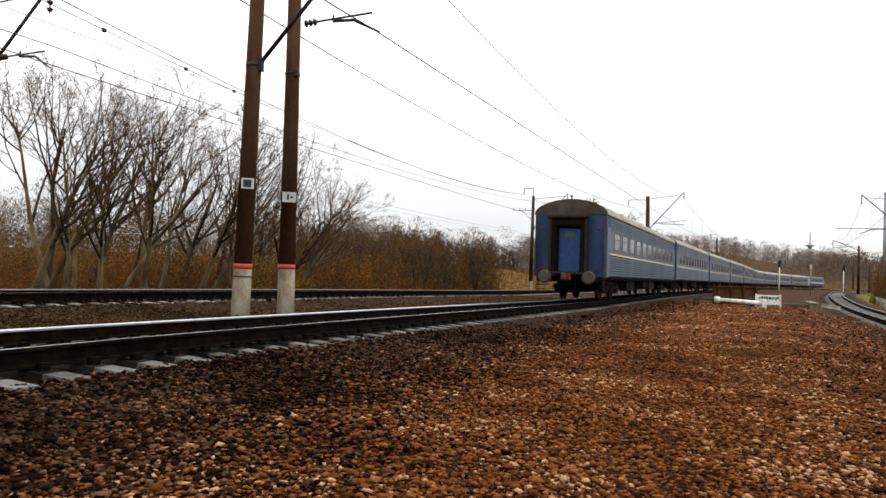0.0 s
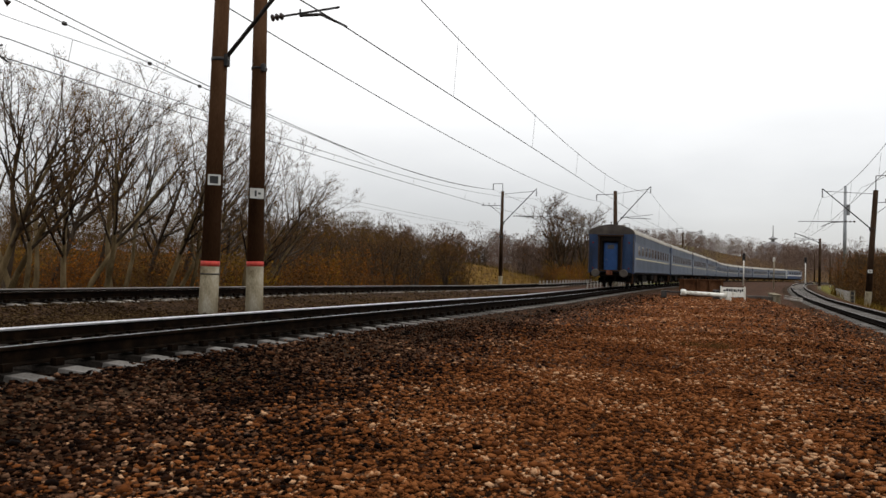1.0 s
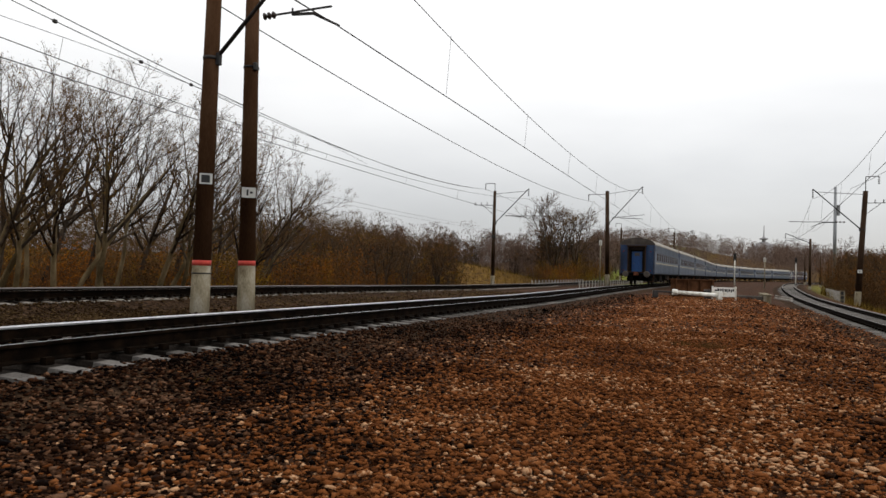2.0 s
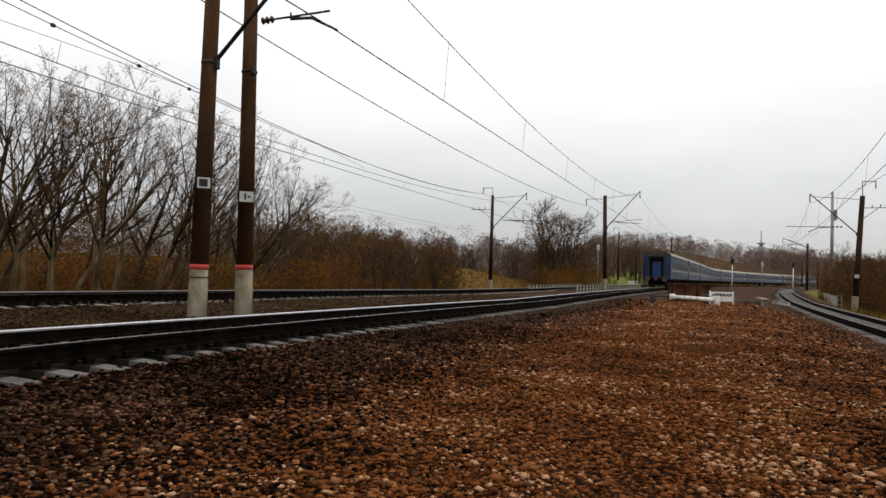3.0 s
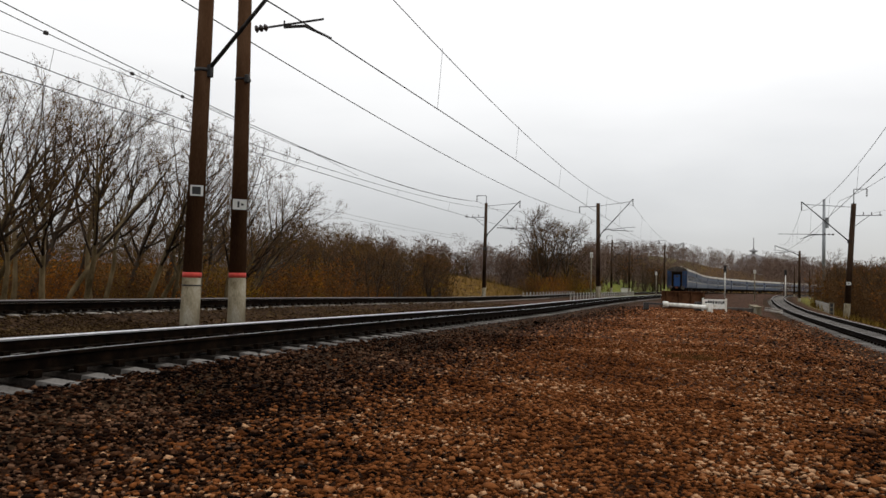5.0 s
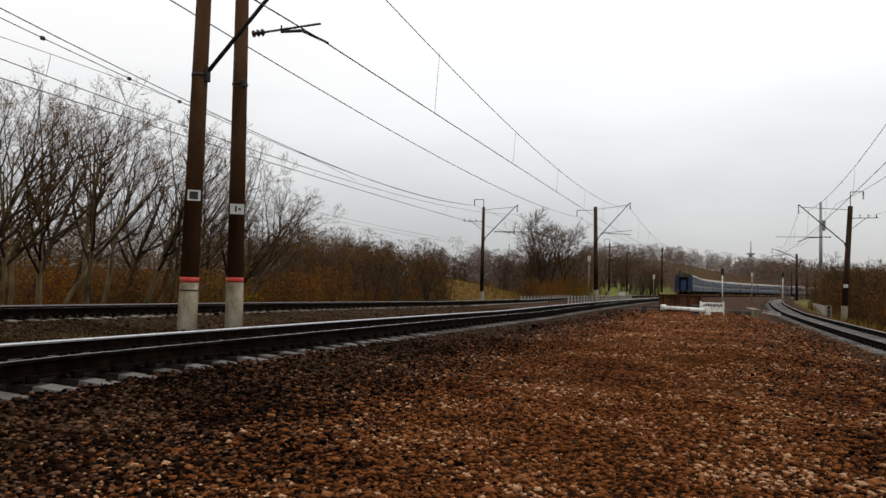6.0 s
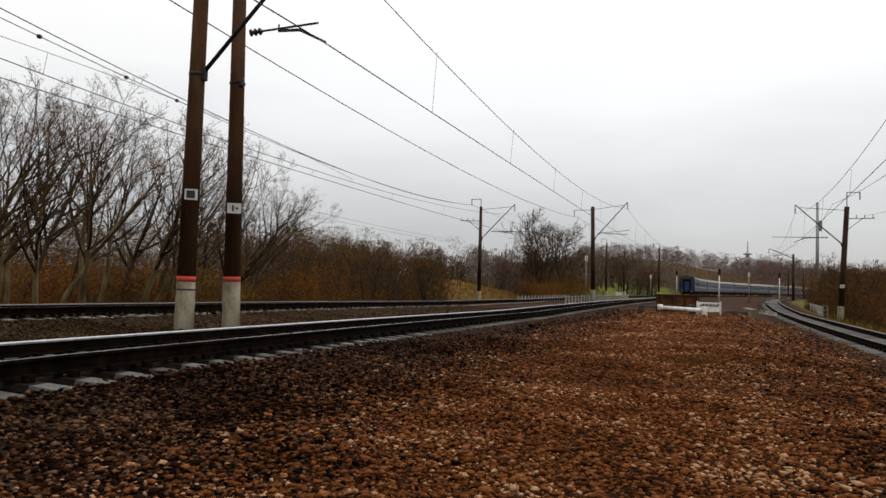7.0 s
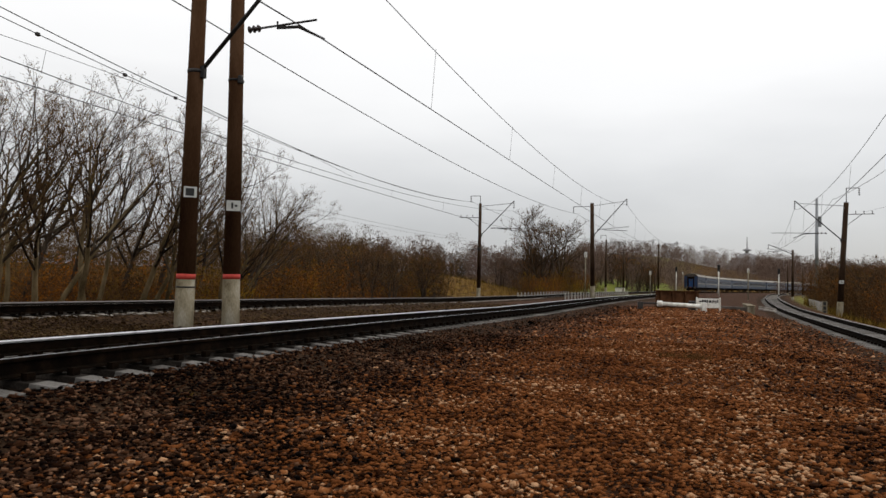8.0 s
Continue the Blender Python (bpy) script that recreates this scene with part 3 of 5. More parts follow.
    part("underfloor_trough", bm, "under", car)
    rng = random.Random(3)
    for k, (x, y, w, l, h) in enumerate([(-0.85, -3.6, 0.9, 1.6, 0.5), (0.85, -4.2, 0.8, 2.2, 0.55), (-0.8, 0.4, 0.8, 2.6, 0.48), (0.85, 0.2, 0.9, 1.4, 0.42), (0.8, 3.3, 0.8, 1.9, 0.52), (-0.85, 4.1, 0.8, 1.2, 0.4)]):
        bm = bmesh.new()
        box(bm, x - w / 2, x + w / 2, y - l / 2, y + l / 2, 0.95 - h, 0.95, 0.04)
        part("underfloor_box", bm, "under" if k % 2 else "bellows_frame", car)
    wheelsets = []
    for by in (-8.5, 8.5):
        bm = bmesh.new()
        for sx in (-1, 1):
            box(bm, *sorted((sx * 0.98, sx * 1.12)), by - 1.75, by + 1.75, 0.50, 0.68, 0.03)
            box(bm, *sorted((sx * 0.96, sx * 1.14)), by - 0.45, by + 0.45, 0.36, 0.86, 0.04)
            for wy in (-1.2, 1.2):
                box(bm, *sorted((sx * 0.95, sx * 1.18)), by + wy - 0.2, by + wy + 0.2, 0.32, 0.62, 0.05)
                tube(bm, (sx * 1.06, by + wy * 0.72, 0.62), (sx * 1.06, by + wy * 0.72, 0.93), 0.11, sides=10)
        box(bm, -1.0, 1.0, by - 0.25, by + 0.25, 0.48, 0.80, 0.03)
        part("bogie_frame", bm, "under", car)
        for wy in (-1.2, 1.2):
            bm = bmesh.new()
            for sx in (-1, 1):
                lathe(bm, [(0.10, sx * 0.70), (0.30, sx * 0.72), (0.36, sx * 0.725), (0.50, sx * 0.725), (0.475, sx * 0.76), (0.47, sx * 0.86), (0.40, sx * 0.86), (0.34, sx * 0.82), (0.12, sx * 0.83)], 24, axis="X")
            tube(bm, (-1.05, 0, 0), (1.05, 0, 0), 0.085, sides=10)
            ws = part("wheelset", bm, "under", car, "steel wheels on an axle")
            ws.matrix_basis = pose(0, by + wy, 0.475)
            wheelsets.append((ws, by + wy))
    bm = bmesh.new()
    lathe(bm, [(0.03, 4.22), (0.03, 4.38), (0.07, 4.40), (0.05, 4.46)], 8, at=(-0.1, -HALF + 0.5, 0))
    part("roof_aerial", bm, "steel", car)
    return car, wheelsets


def make_locomotive():
    loco = empty("electric_locomotive", 0, 0, 0, label="pale blue and white electric locomotive at the train's head", category="locomotive")
    L = 9.6
    for side in (-1, 1):
        for z0, z1, mat in ((0.95, 1.9, "blue"), (1.9, 2.3, "plate"), (2.3, 3.7, "blue_side")):
            bm = bmesh.new()
            box(bm, *sorted((side * 1.35, side * 1.55)), -L + 0.5, L - 0.5, z0, z1)
            part("side_wall", bm, mat, loco)
        for k in range(5):
            bm = bmesh.new()
            box(bm, *sorted((side * 1.52, side * 1.57)), -6.5 + 2.9 * k, -5.3 + 2.9 * k, 2.5, 3.3, 0.03)
            part("side_window", bm, "pane", loco)
    for end in (-1, 1):
        bm = bmesh.new()
        box(bm, -1.5, 1.5, *sorted((end * (L - 0.5), end * L)), 0.9, 3.9, 0.18)
        cab = part("cab_front", bm, "plate", loco, "white cab front")
        for sx in (-0.68, 0.68):
            bm = bmesh.new()
            box(bm, sx - 0.5, sx + 0.5, *sorted((end * (L - 0.1), end * (L + 0.03))), 2.5, 3.3, 0.02)
            part("windscreen", bm, "pane", cab)
        bm = bmesh.new()
        for a, b in (((-0.6, end * 5, 4.0), (0, end * 6.2, 4.6)), ((0, end * 6.2, 4.6), (0, end * 5, 5.1)), ((0.6, end * 5, 4.0), (0, end * 6.2, 4.6))):
            tube(bm, a, b, 0.03, sides=5)
        tube(bm, (-0.9, end * 5, 5.1), (0.9, end * 5, 5.1), 0.03, sides=5)
        part("pantograph", bm, "steel", loco)
    bm = bmesh.new()
    box(bm, -1.4, 1.4, -L + 0.3, L - 0.3, 3.7, 4.1, 0.12)
    part("roof", bm, "roof_grey", loco)
    bm = bmesh.new()
    box(bm, -1.3, 1.3, -L + 1, L - 1, 0.5, 0.95, 0.05)
    part("underframe", bm, "under", loco)
    for by in (-5.6, -2.6, 2.6, 5.6):
        bm = bmesh.new()
        for sx in (-1, 1):
            lathe(bm, [(0.1, sx * 0.70), (0.62, sx * 0.72), (0.6, sx * 0.85), (0.1, sx * 0.85)], 20, axis="X")
        tube(bm, (-0.9, 0, 0), (0.9, 0, 0), 0.09, sides=8)
        part("wheelset", bm, "steel", loco).matrix_basis = pose(0, by, 0.6)
    return loco


tail_car, tail_wheels = make_carriage(True)
train = [tail_car] + [copy_thing(tail_car, pose(0, 0, 0)) for _ in range(9)]
tagged(tail_car, "last blue passenger carriage, end door and gangway showing")
locomotive = make_locomotive()


# ---- masts of the overhead line ----
def cone(bm, base, top, r0, r1, sides=20, mat=0):
    return tube(bm, base, top, r0, r1, sides, mat)


def insulator(bm, a, b, r=0.07, n=4, sides=10):
    a, b = Vector(a), Vector(b)
    tube(bm, a, b, 0.02, sides=6)
    for i in range(n):
        p, q = a.lerp(b, (i + 0.3) / n), a.lerp(b, (i + 0.75) / n)
        tube(bm, p, q, r, r * 0.45, sides)


def make_mast(x, y, z, turn, tall, flat_bracket=False, steady_x=None, lean=0.0, fore=0.0, r0=0.20, r1=0.14, reach=3.3, arm_z=(6.4, 10.0), contact=7.0, bracket=True, cross=False, side=1,
              white=1.0, red=False, dark_top=False, label="", group="overhead line masts", simple=False, bar=None, rise=None):
    """A catenary mast; its arms point to side * local x. turn: degrees about z. Heights are above its foot."""
    mast = empty("catenary_mast", x, y, z, turn, label or "brown concrete catenary mast with a slanting bracket arm", "mast", group)
    top = (lean, fore, tall)

    def on(h):
        return Vector((lean * h / tall, fore * h / tall, h))

    def rad(h):
        return r0 + (r1 - r0) * h / tall

    bm = bmesh.new()
    cone(bm, on(white), on(tall), rad(white), r1)
    part("pole", bm, "mast" if red else "mast_dark", mast, "brown stained tapering pole")
    bm = bmesh.new()
    cone(bm, on(-0.6), on(white), rad(-0.6) + 0.003, rad(white) + 0.003)
    part("pole_foot", bm, "mast_white", mast, "whitewashed pole foot")
    if red:
        bm = bmesh.new()
        cone(bm, on(white - 0.02), on(white + 0.10), rad(white) + 0.006, rad(white + 0.1) + 0.006)
        part("red_band", bm, "red", mast, "red painted band")
    if simple:
        return mast
    lo, hi = on(arm_z[0]), Vector((side * reach, 0, arm_z[1]))
    bm = bmesh.new()
    tube(bm, lo + Vector((side * rad(6) * 0.8, 0, 0)), hi, 0.05, 0.04, 8)
    tube(bm, lo + Vector((0, 0, -0.04)), lo + Vector((0, 0, 0.04)), rad(6) + 0.012, rad(6) + 0.012, 16)
    box(bm, *sorted((lo.x + side * (rad(6) - 0.02), lo.x + side * (rad(6) + 0.08))), -0.06, 0.06, lo.z - 0.16, lo.z + 0.12, 0.01)
    part("bracket_arm", bm, "steel", mast, "slanting steel bracket arm")
    bm = bmesh.new()
    tube(bm, on(min(tall - 0.3, arm_z[1] - 0.35)), lo.lerp(hi, 0.93), 0.022, sides=6)
    part("tie_rod", bm, "steel", mast)
    bm = bmesh.new()
    insulator(bm, hi, hi + Vector((0, 0, -0.75)), 0.09, 4)
    part("insulator", bm, "porcelain", mast)
    f = (contact - arm_z[0]) / (arm_z[1] - arm_z[0])
    p = lo.lerp(hi, max(0.1, f * 0.92 + 0.03))
    p.z = contact + 0.12
    if steady_x:
        p = Vector((side * steady_x, 0, contact + 0.38))
    if bar:
        p = Vector((side * bar[0], 0, contact + 0.42))
    end = Vector((side * bar[1], 0, contact + 0.45)) if bar else Vector((side * (reach - 0.1 if steady_x else reach + 0.25), 0, contact + 0.44))
    bm = bmesh.new()
    q = p.lerp(end, 0.2)
    tube(bm, q, end, 0.024, sides=6)
    k = 1.28 if steady_x else 1.75
    tube(bm, p + Vector((side * 0.75, 0, -0.02)), p + Vector((side * k, 0, -0.05)), 0.034, sides=6)
    tube(bm, p + Vector((side * k, 0, -0.05)), Vector((side * (reach + 0.1), 0, contact)), 0.034, 0.024, sides=6)
    tube(bm, p + Vector((side * 0.75, 0, -0.04)), p + Vector((side * 0.75, 0, 0.12)), 0.02, sides=6)
    part("steady_arm", bm, "steel", mast)
    bm = bmesh.new()
    insulator(bm, p, q, 0.085, 3)
    part("insulator", bm, "porcelain", mast)
    if bracket:
        bm = bmesh.new()
        t = on(tall)
        up, out = (-0.35, 1.95) if flat_bracket else (rise or 0.75, 0.95)
        tube(bm, t + Vector((0, 0, -0.4)), t + Vector((0, 0, up)), 0.035, sides=6)
        tube(bm, t + Vector((0, 0, up)), t + Vector((-side * out, 0, up)), 0.03, sides=6)
        part("feeder_bracket", bm, "steel", mast)
        bm = bmesh.new()
        insulator(bm, t + Vector((-side * out, 0, up)), t + Vector((-side * out, 0, up - 0.65)), 0.09, 4)
        part("insulator", bm, "porcelain", mast)
    if cross:
        h = on(tall - (1.0 if side < 0 else 1.45))
        bm = bmesh.new()
        tube(bm, h, h + Vector((-side * 2.1, 0, 0.02)), 0.03, sides=6)
        tube(bm, h + Vector((0, 0, -1.0)), h + Vector((-side * 1.2, 0, 0)), 0.025, sides=6)
        part("cross_arm", bm, "steel", mast)
        for k in (0.75, 1.35, 1.95):
            bm = bmesh.new()
            insulator(bm, h + Vector((-side * k, 0, 0.02)), h + Vector((-side * k, 0, 0.30)), 0.06, 2, 8)
            part("pin_insulator", bm, "porcelain", mast)
    return mast


def make_plate(parent, at, w, h, normal_turn, dark=False):
    bm = bmesh.new()
    box(bm, -w / 2, w / 2, -0.006, 0.006, -h / 2, h / 2)
    pl = part("number_plate", bm, "plate", parent, "small white enamel plate")
    pl.matrix_basis = pose(*at, 0, 0, normal_turn)
    bm = bmesh.new()
    if dark:
        box(bm, -w * 0.36, w * 0.30, -0.010, -0.007, -h * 0.36, h * 0.36)
    else:
        box(bm, -w * 0.16, -w * 0.02, -0.010, -0.007, -h * 0.30, h * 0.30)
        box(bm, w * 0.08, w * 0.28, -0.010, -0.007, -h * 0.10, h * 0.10)
    part("mark", bm, "ink", pl)


# the pair beside the near track
near_turn = -20
pole_a = make_mast(-5.84, 16.7, 0.0, near_turn, 10.4, lean=0.12, fore=0.0, r0=0.212, r1=0.15, reach=3.28, arm_z=(5.93, 9.0), contact=6.39, steady_x=1.45, bracket=False, white=1.21, red=True,
                   label="leaning brown concrete mast with bracket arm and whitewashed foot", group="pair of masts by the track")
make_plate(pole_a, (0.177, -0.163, 3.15), 0.28, 0.24, 40, True)
pole_b = make_mast(-5.15, 18.0, 0.0, near_turn, 10.6, lean=-0.17, r0=0.212, r1=0.15, white=1.23, red=True, simple=True,
                   label="upright brown concrete mast with whitewashed foot and plate", group="pair of masts by the track")
make_plate(pole_b, (0.085, -0.172, 2.99), 0.33, 0.25, 37)
bm = bmesh.new()
tube(bm, (-0.095, 0, 6.08), (-0.095, 0, 6.13), 0.195, sides=16)
box(bm, 0.05, 0.15, -0.16, -0.04, 6.0, 6.2, 0.02)
part("clamp", bm, "steel", pole_b, "steel clamp ring")
bm = bmesh.new()
tube(bm, (0.012, 0, 1.0), (0.012, 0, 1.03), 0.216, sides=20)
part("wire_tie", bm, "steel", pole_a)

make_mast(-14.6, 18.9, 0.1, -16, 10.2, r0=0.235, r1=0.15, reach=3.0, arm_z=(5.35, 8.24), contact=6.07, steady_x=1.3, cross=False, white=1.2, red=True, label="brown concrete mast beyond the second track with bracket arm")
mast_a = make_mast(3.55, 74, -0.25, -12, 9.5, lean=0.0, reach=3.4, arm_z=(6.3, 9.75), contact=6.6, bar=(1.1, 5.35), cross=True, white=1.0, label="catenary mast with feeder bracket and telegraph cross arm")
make_mast(15.8, 78, 0.1, -20, 9.9, True, lean=-0.2, r0=0.24, r1=0.19, reach=3.40, arm_z=(6.5, 10.32), contact=6.95, white=1.1, label="stout brown concrete catenary mast by the bridge fence")
make_mast(40.2, 138, 0.0, -22, 9.3, reach=3.3, arm_z=(6.2, 9.8), contact=6.9)
make_mast(28.6, 130, 0.0, -22, 9.4, reach=3.3, arm_z=(6.0, 9.2), contact=6.8)
make_mast(36.6, 150, 0.0, -22, 9.0, reach=3.3, arm_z=(6.0, 9.2), contact=6.8)
mast_c = make_mast(33.0, 61.5, -0.95, -22, 9.65, lean=0.5, r0=0.25, r1=0.19, reach=3.4, arm_z=(6.5, 9.87), contact=6.66, bar=(0.9, 5.2), rise=1.2, cross=True, side=-1, white=1.35, label="leaning brown catenary mast on the bank of the side track")
make_mast(53.0, 112, -0.2, -22, 7.6, r0=0.2, r1=0.15, reach=3.4, arm_z=(7.0, 8.4), contact=7.3, side=-1, white=0.5, bracket=False, label="small catenary mast beside the side track")


bm = bmesh.new()
tube(bm, (0.1, 0, 4.95), (-1.15, 0, 4.8), 0.035, sides=6)
box(bm, -0.2, 0.2, -0.2, 0.2, 4.75, 5.05, 0.04)
part("side_arm", bm, "steel", mast_a)
make_plate(mast_c, (0.13, -0.245, 3.0), 0.34, 0.28, 0)
for x in (79.3, 82.8, 84.7):
    make_mast(x, 170, height(x, 170), 0, 7.2, r0=0.18, r1=0.14, white=0.6, simple=True, label="dark slim pole in the row by the side track")


# ---- wires ----
def make_wire(name, a, b, sag, r, label, n=24, parent=None):
    a, b = Vector(a), Vector(b)
    cu = bpy.data.curves.new(name, "CURVE")
    cu.dimensions, cu.bevel_depth, cu.bevel_resolution = "3D", r, 1
    sp = cu.splines.new("POLY")
    sp.points.add(n)
    for i in range(n + 1):
        t = i / n
        p = a.lerp(b, t) - Vector((0, 0, 4 * sag * t * (1 - t)))
        sp.points[i].co = (*p, 1)
    cu.materials.append(M["wire"])
    ob = new(name, cu)
    ob.parent = parent
    return tagged(ob, label, "" if parent else "wire", "" if parent else "overhead wires")


def make_catenary(a, b, sag, drop, spacing=9.0, r=0.014, drop_end=None, dip=0.08):
    """Contact wire from a to b with its messenger above, and droppers between them."""
    a, b = Vector(a), Vector(b)
    drop_end = drop if drop_end is None else drop_end
    contact = make_wire("contact_wire", a, b, dip, r, "thin dark contact wire over the track")
    up_a, up_b = a + Vector((0, 0, drop)), b + Vector((0, 0, drop_end))
    make_wire("messenger_wire", up_a, up_b, sag, r * 0.9, "sagging messenger wire above the contact wire")
    n = max(3, int((b - a).length / spacing))
    for i in range(1, n):
        t = (i - 0.3) / n
        p = a.lerp(b, t)
        make_wire("dropper", p - Vector((0, 0, 4 * dip * t * (1 - t))), p + Vector((0.1, 0, drop + (drop_end - drop) * t - 4 * sag * t * (1 - t))), 0, r * 0.45, "", 2, contact)


make_catenary((-2.68, 15.54, 6.375), (19.3, 78, 6.76), 1.465, 2.25, drop_end=3.17, dip=0.05)
make_catenary((-26, -42, 6.9), (-2.68, 15.54, 6.375), 1.6, 2.6, drop_end=2.25)
make_catenary((19.3, 78, 6.76), (43.4, 138, 6.95), 1.4, 3.17, drop_end=2.4)
make_catenary((43.4, 138, 6.95), (70, 192, 7.0), 1.2, 2.2)
make_catenary((-11.4, 17.9, 6.175), (6.8, 74, 6.65), 0.953, 0.49, drop_end=1.92, dip=0.19)
make_catenary((-28, -42, 6.6), (-11.4, 17.9, 6.175), 0.9, 1.8, drop_end=0.49)
carrier = make_wire("carrier_wire", (-11.4, 17.9, 7.2), (-4.85, 38.1, 6.6), -0.3, 0.008, "thin carrier wire above the second track's messenger")
make_wire("carrier_wire", (-11.4, 17.9, 7.2), (-28, -42, 8.4), 0.5, 0.008, "thin carrier wire above the second track's messenger")
make_wire("dropper", (-10.85, 19.6, 7.22), (-10.95, 19.6, 6.6), 0, 0.006, "", 2, carrier)
make_catenary((6.8, 74, 6.65), (31.8, 130, 6.8), 1.2, 1.92, drop_end=2.2)
make_catenary((29.2, 61.5, 5.45), (10.5, 12, 6.94), 1.653, 2.55, drop_end=2.75, dip=0.195)
make_catenary((10.5, 12, 6.94), (-12, -42, 6.9), 1.4, 2.75, drop_end=2.2)
make_catenary((29.2, 61.5, 5.45), (50, 112, 6.9), 1.2, 2.55, drop_end=1.6)
make_wire("feeder_wire", (-6.7, 16.5, 7.75), (14.0, 78, 8.82), 0.843, 0.015, "dark feeder wire on mast brackets")
make_wire("feeder_wire", (-6.7, 16.5, 7.75), (-30, -44, 9.2), 0.6, 0.015, "dark feeder wire on mast brackets")
make_wire("feeder_wire", (14.0, 78, 8.82), (39.3, 138, 9.4), 0.8, 0.013, "dark feeder wire on mast brackets")
make_wire("feeder_wire", (-13.6, 14, 8.77), (2.65, 74, 9.40), 1.352, 0.015, "dark feeder wire with clamps")
make_wire("feeder_wire", (-13.6, 14, 8.77), (-31, -46, 8.9), 0.9, 0.015, "dark feeder wire with clamps")
clamped = make_wire("feeder_wire", (-14.0, 14, 8.62), (2.65, 74, 9.39), 1.208, 0.013, "dark feeder wire with clamps")
make_wire("feeder_wire", (-14.0, 14, 8.62), (-31.4, -46, 8.8), 0.9, 0.013, "dark feeder wire with clamps")
for t in (0.12, 0.18, 0.225):
    bm = bmesh.new()
    box(bm, -0.05, 0.05, -0.07, 0.07, -0.06, 0.05, 0.02)
    part("wire_clamp", bm, "steel", clamped).matrix_basis = pose(-14.0 + 16.65 * t, 14 + 60 * t, 8.62 + 0.77 * t - 4.832 * t * (1 - t), 0, 0, -15.5)
make_wire("feeder_wire", (2.65, 74, 9.40), (27.7, 130, 9.3), 0.9, 0.013, "dark feeder wire with clamps")
make_wire("feeder_wire", (32.4, 61.5, 8.93), (14.2, 12, 9.38), 0.84, 0.014, "dark feeder wire on mast brackets")
make_wire("feeder_wire", (32.4, 61.5, 8.93), (53, 112, 8.5), 0.8, 0.013, "dark feeder wire on mast brackets")
make_wire("telegraph_wire", (2.2, 74, 5.67), (-15, 14, 5.49), 0.421, 0.008, "thin telegraph wire before the trees")
make_wire("telegraph_wire", (2.2, 74, 5.45), (-15, 14, 5.25), 0.45, 0.007, "thin telegraph wire before the trees")
make_wire("telegraph_wire", (35.0, 61.5, 7.95), (17, 12, 7.9), 0.8, 0.008, "thin telegraph wire on the cross arm")


# ---- plants ----
def tubes(segs, sides):
    """Arrays of tapered tubes. segs: rows of start, end, two radii."""
    s = np.asarray(segs, dtype=np.float64)
    a, b, r0, r1 = s[:, 0:3], s[:, 3:6], s[:, 6], s[:, 7]
    w = b - a
    w = w / np.maximum(np.linalg.norm(w, axis=1, keepdims=True), 1e-6)
    ref = np.where(np.abs(w[:, 2:3]) > 0.9, [[1.0, 0, 0]], [[0, 0, 1.0]])
    u = np.cross(w, ref)
    u = u / np.linalg.norm(u, axis=1, keepdims=True)
    v = np.cross(w, u)
    ang = 2 * np.pi * np.arange(sides) / sides
    ring = np.cos(ang)[None, :, None] * u[:, None] + np.sin(ang)[None, :, None] * v[:, None]
    verts = np.concatenate([a[:, None] + ring * r0[:, None, None], b[:, None] + ring * r1[:, None, None]], 1)
    base = np.arange(len(s))[:, None] * 2 * sides
    i = np.arange(sides)[None]
    j = (i + 1) % sides
    faces = np.concatenate([np.stack([base + i, base + j, base + j + sides], 2).reshape(-1, 3), np.stack([base + i, base + j + sides, base + i + sides], 2).reshape(-1, 3)])
    return verts.reshape(-1, 3), faces


def ribbons(rng, segs):
    """Thin flat twigs, one quad each."""
    s = np.asarray(segs, dtype=np.float64)
    a, b = s[:, 0:3], s[:, 3:6]
    w = np.cross(b - a, rng.normal(size=a.shape))
    w /= np.maximum(np.linalg.norm(w, axis=1, keepdims=True), 1e-6)
    r0, r1 = s[:, 6:7], s[:, 7:8]
    v = np.stack([a - w * r0, a + w * r0, b + w * r1, b - w * r1], 1).reshape(-1, 3)
    return v, np.arange(len(s) * 4).reshape(-1, 4)[:, :3]


def flakes(rng, centres, size, stretch=1.0, up=0.0):
    """Small leaf quads turned at random."""
    n = len(centres)
    a = rng.normal(size=(n, 3))
    a[:, 2] += up
    a /= np.linalg.norm(a, axis=1, keepdims=True)
    b = np.cross(a, rng.normal(size=(n, 3)))
    b /= np.linalg.norm(b, axis=1, keepdims=True)
    s = size * rng.uniform(0.6, 1.4, (n, 1))
    c = np.asarray(centres)
    verts = np.stack([c - a * s * stretch, c + b * s * 0.5, c + a * s * stretch, c - b * s * 0.45], 1).reshape(-1, 3)
    return verts, np.arange(n * 4).reshape(-1, 4)[:, :3]


